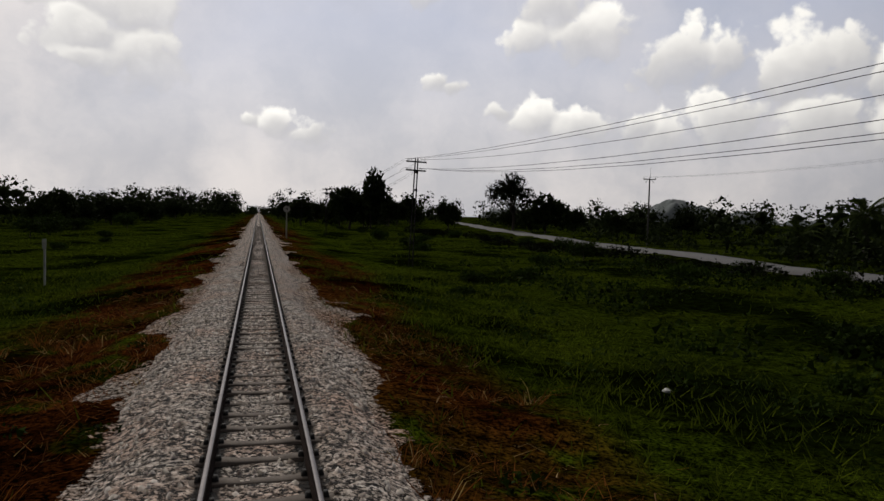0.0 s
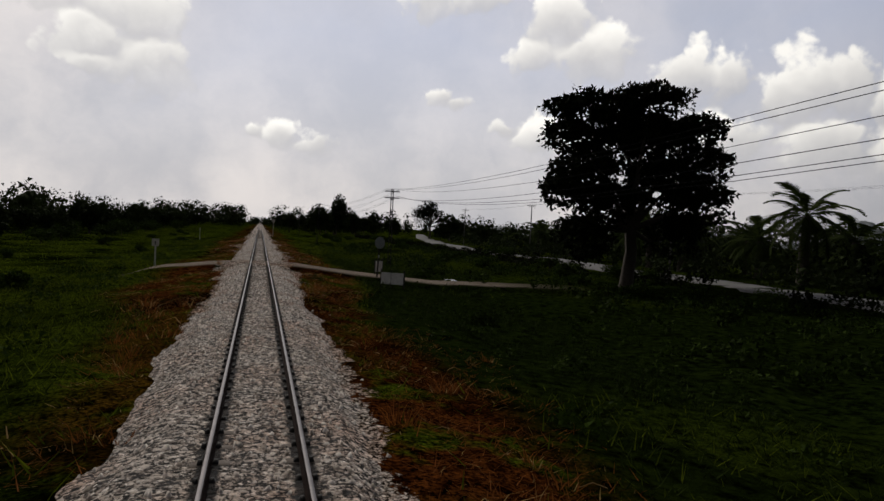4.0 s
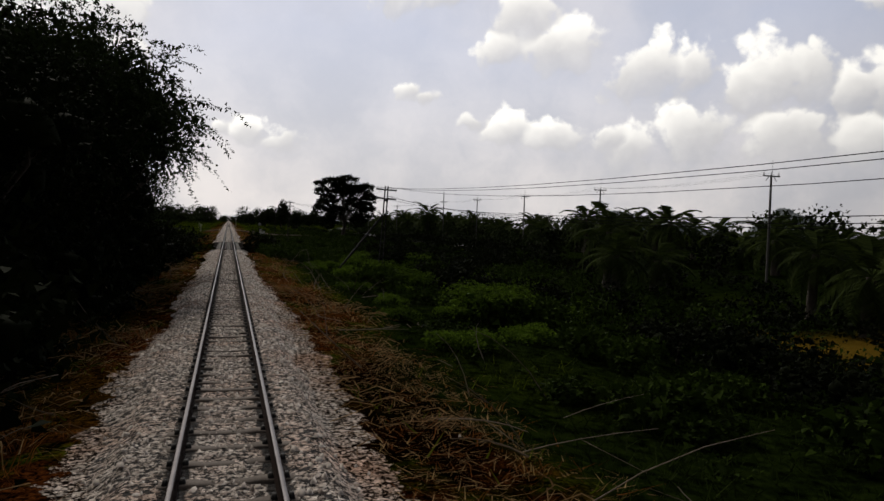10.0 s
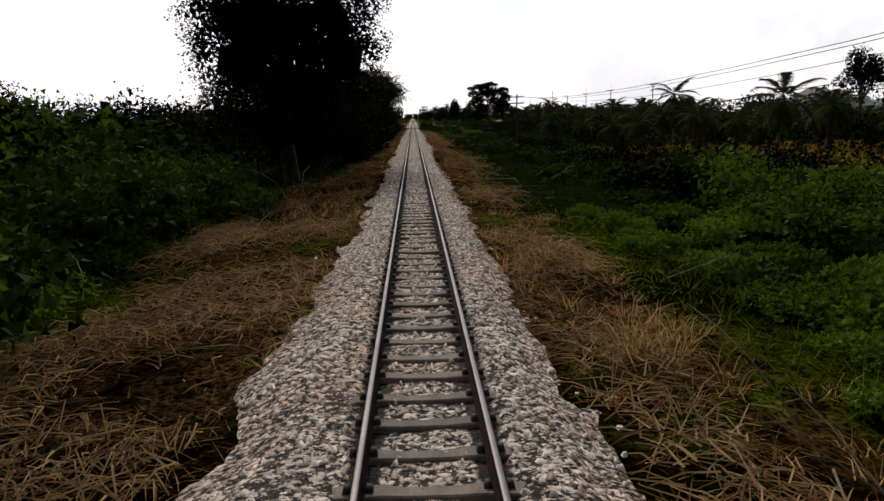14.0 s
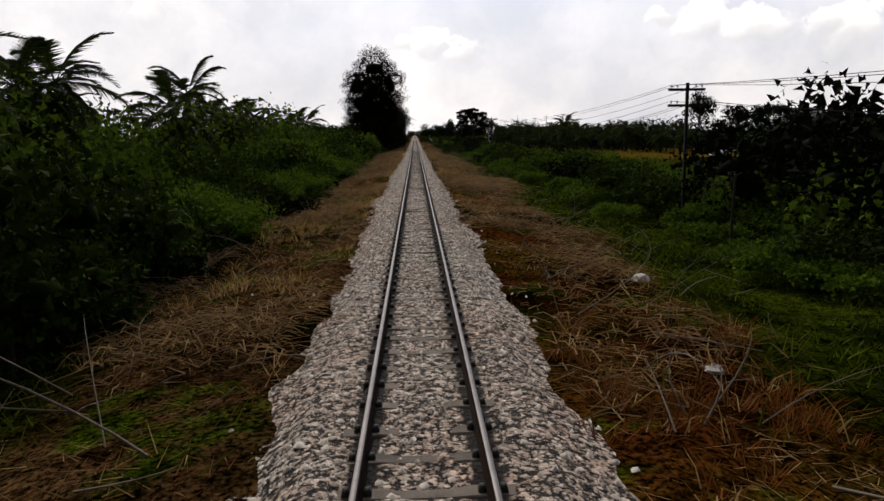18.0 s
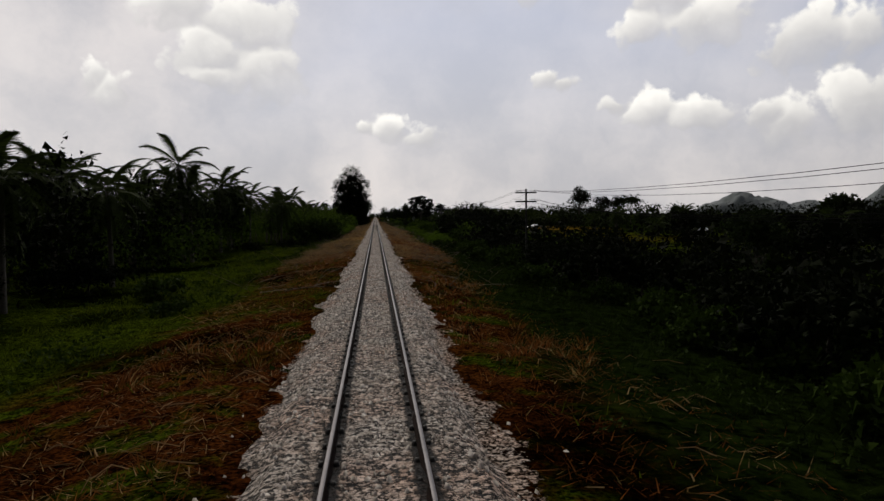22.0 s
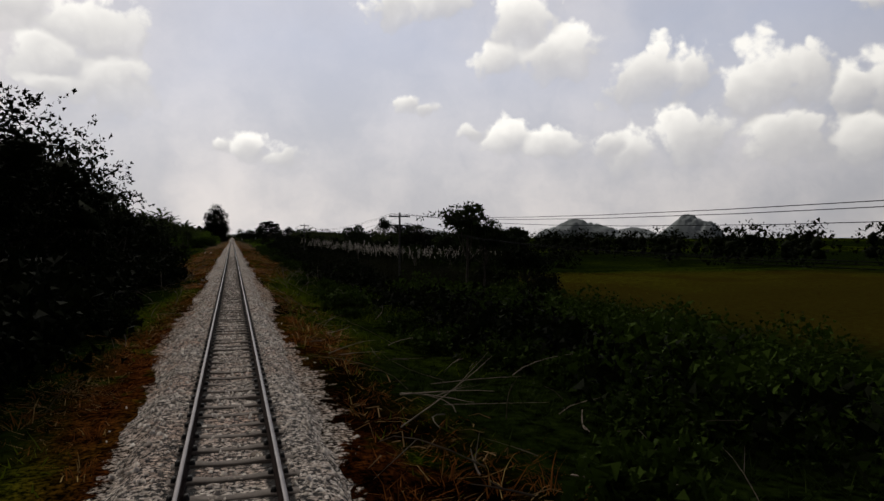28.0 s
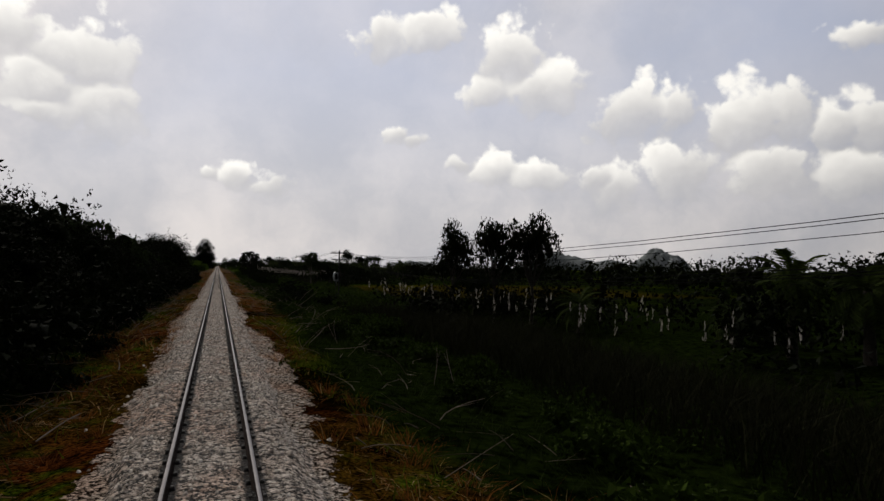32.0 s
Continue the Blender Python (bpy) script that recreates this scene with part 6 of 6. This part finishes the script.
def octagon_sign(x, y):
    z = float(land(x, y))
    p = thing("stop_sign", pose(x, y, z, 0, 2, 20), "octagonal road sign seen from its bare metal back", "road sign")
    bm = bmesh.new()
    box(bm, 0, 0, 1.25, 0.08, 0.08, 2.9, 0.01)
    part("post", bm_mesh("post", bm, IRON), p)
    bm = bmesh.new()
    g = bmesh.ops.create_cone(bm, cap_ends=True, segments=8, radius1=0.40, radius2=0.40, depth=0.012)["verts"]
    bmesh.ops.transform(bm, matrix=pose(0, 0, 2.25, 90, 0, 0) @ pose(0, 0, 0, 0, 0, 22.5), verts=g)
    pl = part("plate", bm_mesh("plate", bm, TIN), p, pose(0, -0.055, 0), "bare grey octagonal plate")
    for zz in (2.07, 2.43):
        bm = bmesh.new()
        box(bm, 0, 0.03, zz, 0.5, 0.03, 0.04)
        part("bracket", bm_mesh("bracket", bm, IRON), pl)
    bm = bmesh.new()
    box(bm, 0, 0.06, 1.35, 0.10, 0.01, 0.16)
    st = part("sticker", bm_mesh("sticker", bm, WHITE), p, pose(0, -0.12, 0), "small white label")
    for zz in (1.31, 1.37):
        bm = bmesh.new()
        box(bm, 0, -0.068, zz, 0.05, 0.004, 0.025)
        part("mark", bm_mesh("mark", bm, BLACK), st)
    return p


octagon_sign(7.6, -48.9)


def crossing_panel(x, y, w, turn):
    z = float(land(x, y))
    p = thing("crossing_fence", pose(x, y, z, 0, 0, turn), "short white board fence on dark posts at the crossing", "fence", "crossing fences")
    for k in (0.0, 0.42, 0.95):
        bm = bmesh.new()
        box(bm, k * w, 0, 0.5, 0.08, 0.08, 1.25, 0.01)
        part("post", bm_mesh("post", bm, IRON), p)
    for k, (a, b) in enumerate(((0.02, 0.41), (0.43, 0.93))):
        bm = bmesh.new()
        box(bm, (a + b) / 2 * w, -0.05, 0.55, (b - a) * w, 0.03, 0.75, 0.008)
        part("board", bm_mesh("board", bm, WHITE), p, None, "weathered white board")
    return p


crossing_panel(7.6, -50.6, 1.7, -35)
crossing_panel(7.9, -46.0, 0.6, 20)


def marker_board(x, y, h, w, label, mark=True):
    z = float(land(x, y))
    p = thing("marker_board", pose(x, y, z), label, "track sign", "lineside marker boards")
    bm = bmesh.new()
    box(bm, 0, 0, h / 2 - 0.1, 0.10, 0.08, h + 0.1, 0.01)
    part("post", bm_mesh("post", bm, WHITE), p)
    bm = bmesh.new()
    box(bm, 0, -0.05, h - 0.25, w, 0.03, 0.5, 0.01)
    b = part("plate", bm_mesh("plate", bm, WHITE), p, None, "white painted plate")
    if mark:
        bm = bmesh.new()
        box(bm, 0, -0.07, h - 0.28, 0.06, 0.006, 0.24)
        part("mark", bm_mesh("mark", bm, BLACK), b)
    return p


marker_board(-6.9, -44, 2.1, 0.46, "white marker board beside the grass verge")
marker_board(-10.5, 40, 2.4, 0.2, "thin white marker post in the grass", False)


def disc_signal(x, y, top):
    z = float(land(x, y))
    p = thing("disc_sign", pose(x, y, z), "white round-headed track sign on a white post", "track sign")
    h = top - z
    bm = bmesh.new()
    box(bm, 0, 0, h / 2 - 0.2, 0.12, 0.1, h, 0.01)
    part("post", bm_mesh("post", bm, WHITE), p)
    bm = bmesh.new()
    g = bmesh.ops.create_cone(bm, cap_ends=True, segments=20, radius1=0.38, radius2=0.38, depth=0.03)["verts"]
    bmesh.ops.transform(bm, matrix=pose(0, -0.07, h - 0.1, 90, 0, 0), verts=g)
    d = part("disc", bm_mesh("disc", bm, WHITE), p, None, "white round plate")
    bm = bmesh.new()
    box(bm, 0.0, -0.095, h - 0.02, 0.22, 0.01, 0.07)
    box(bm, 0.05, -0.095, h - 0.16, 0.07, 0.01, 0.24)
    part("mark", bm_mesh("mark", bm, BLACK), d)
    return p


disc_signal(3.1, 84, 3.0)


def colour_signal(x, y, top, turn):
    """A lineside signal head seen from behind: a hooded box on a mast."""
    z = float(land(x, y))
    h = top - z
    p = thing("signal_post", pose(x, y, z, 0, 0, turn), "grey signal box with a dark oval face on a mast", "railway signal", "lineside signals")
    bm = bmesh.new()
    rod(bm, (0, 0, -0.3), (0, 0, h - 0.5), 0.06, 0.05, 10)
    part("mast", bm_mesh("mast", bm, IRON), p)
    bm = bmesh.new()
    n = 18
    for d in (-0.11, 0.11):
        ring = []
        for k in range(n):
            a = 2 * math.pi * k / n
            ring.append(bm.verts.new((0.27 * math.copysign(abs(math.cos(a)) ** 0.55, math.cos(a)), d, h - 0.05 + 0.46 * math.copysign(abs(math.sin(a)) ** 0.7, math.sin(a)))))
        bm.faces.new(ring)
    bm.verts.ensure_lookup_table()
    for k in range(n):
        bm.faces.new((bm.verts[k], bm.verts[(k + 1) % n], bm.verts[n + (k + 1) % n], bm.verts[n + k]))
    bmesh.ops.recalc_face_normals(bm, faces=bm.faces)
    head = part("head", bm_mesh("head", bm, TIN), p, None, "pale grey rounded housing")
    bm = bmesh.new()
    g = bmesh.ops.create_cone(bm, cap_ends=True, segments=18, radius1=0.2, radius2=0.18, depth=0.05)["verts"]
    bmesh.ops.transform(bm, matrix=pose(0, -0.12, h - 0.05, 90, 0, 0) @ Matrix.Diagonal((0.85, 1.7, 1, 1)), verts=g)
    part("face", bm_mesh("face", bm, BLACK), head, None, "dark oval recess")
    bm = bmesh.new()
    box(bm, 0, -0.07, h - 0.75, 0.14, 0.03, 0.42, 0.01)
    pl = part("number_plate", bm_mesh("number_plate", bm, BLACK), p, None, "small dark plate with pale marks")
    for k in range(3):
        bm = bmesh.new()
        box(bm, 0, -0.09, h - 0.63 - 0.12 * k, 0.06, 0.006, 0.07)
        part("mark", bm_mesh("mark", bm, WHITE), pl)
    return p


colour_signal(10.5, -331.0, 1.85, 0)
colour_signal(11.7, -694.3, 1.55, 20)


def lineside_post(x, y, top):
    z = float(land(x, y))
    p = thing("fence_post", pose(x, y, z, 0, 1.5, 0), "thin dark post standing in the shrubs", "post", "lineside posts")
    bm = bmesh.new()
    box(bm, 0, 0, (top - z) / 2 - 0.1, 0.07, 0.07, top - z + 0.2, 0.02)
    part("shaft", bm_mesh("shaft", bm, IRON), p)


lineside_post(9.4, -411, 1.3), lineside_post(30, -560, 2.2)


def relay_hut(x, y, turn):
    z = float(land(x, y))
    p = thing("field_hut", pose(x, y, z, 0, 0, turn), "low farm shelter with a pale tin roof", "hut", "farm shelters")
    for sx in (-1, 1):
        for sy in (-1, 1):
            bm = bmesh.new()
            box(bm, sx * 1.9, sy * 1.2, 1.0, 0.1, 0.1, 2.3)
            part("post", bm_mesh("post", bm, TIMBER), p)
    for sx in (-1, 1):
        bm = bmesh.new()
        rows = [[bm.verts.new((u * 1.35, -1.7 + k * 0.121, 0.03 * (k % 2) - 0.02 * d)) for k in range(29)] for u, d in ((-1, 0), (1, 0), (1, 1), (-1, 1))]
        for a in range(4):
            for k in range(28):
                bm.faces.new((rows[a][k], rows[(a + 1) % 4][k], rows[(a + 1) % 4][k + 1], rows[a][k + 1]))
        part("roof_sheet", bm_mesh("roof_sheet", bm, TIN), p, pose(sx * 1.15, 0, 2.4, 0, sx * 16, 0), "ribbed tin sheet")
    bm = bmesh.new()
    box(bm, 0, 0, 0.7, 3.6, 2.3, 1.3, 0.02)
    part("wall", bm_mesh("wall", bm, TIMBER), p)


relay_hut(45, -330, 10), relay_hut(62, -395, 80), relay_hut(66, -431, 60)


def litter(x, y, s, label):
    """A crumpled sheet or lump of rubbish."""
    bm = bmesh.new()
    bmesh.ops.create_icosphere(bm, subdivisions=2, radius=s)
    for v in bm.verts:
        k = 1 + 0.45 * noise.noise(v.co * (3.0 / s) + Vector((x, y, 0)))
        v.co = Vector((v.co.x * k * 1.2, v.co.y * k, max(v.co.z * k * 0.7, -0.2 * s)))
    ob = new("litter", bm_mesh("litter", bm, RAG))
    ob.matrix_basis = pose(x, y, float(land(x, y)) + 0.15 * s, 0, 0, random.uniform(0, 360))
    return tagged(ob, label, "litter", "lineside litter")


for x, y, s in ((4.9, -416.6, 0.2), (4.1, -422.5, 0.14), (2.6, -345, 0.07), (-5.2, -520, 0.16), (-3.9, -528, 0.2), (-4.4, -545, 0.14), (-4.1, -225.5, 0.13), (-4.6, -12, 0.15), (-3.4, -5, 0.1), (8.8, 14, 0.1), (-2.9, -700, 0.12), (3.6, -338.5, 0.1)):
    litter(x, y, s, "dirty white scrap of plastic in the grass")


# ------------------------------------------------------------------ far hills


def hill(name, x, y, w, h, depth, seed, label):
    n = 64
    u = np.linspace(-1, 1, n)
    vv = np.linspace(-1, 1, 24)
    U, W = np.meshgrid(u, vv)
    dome = np.clip(1 - np.abs(U) ** 2.4, 0, 1) ** 0.8 * np.clip(1 - W ** 2, 0, 1) ** 0.6
    rough = 0.82 + 0.22 * wave(U, W * 0.4, 0.5, seed) + 0.10 * wave(U, W, 0.17, seed + 1) + 0.05 * wave(U, W, 0.06, seed + 2)
    Z = dome * rough * h - 4
    v = np.stack([U * w, W * depth, Z], -1).reshape(-1, 3)
    i = (np.arange(23)[:, None] * n + np.arange(n - 1)[None]).ravel()
    ob = new(name, mesh_of(name, v, np.stack([i, i + 1, i + n + 1, i + n], 1), ROCK, False))
    a = math.degrees(math.atan2(-x, y))
    ob.matrix_basis = pose(x, y, -2, 0, 0, a)
    return tagged(ob, label, "hill", "limestone hills")


hill("limestone_hill", 1430, 1330, 105, 78, 100, 21, "grey-green limestone dome hill rising from the plain")
hill("limestone_hill", 1290, 1440, 80, 26, 70, 27, "low grey limestone shoulder beside the dome")
hill("limestone_hill", 1760, 2750, 230, 118, 150, 24, "hazy blue limestone hills on the horizon")
hill("limestone_hill", 2010, 2650, 150, 62, 120, 33, "hazy blue limestone hills on the horizon")
hill("limestone_hill", 1010, 2900, 110, 46, 120, 36, "hazy blue limestone hills on the horizon")
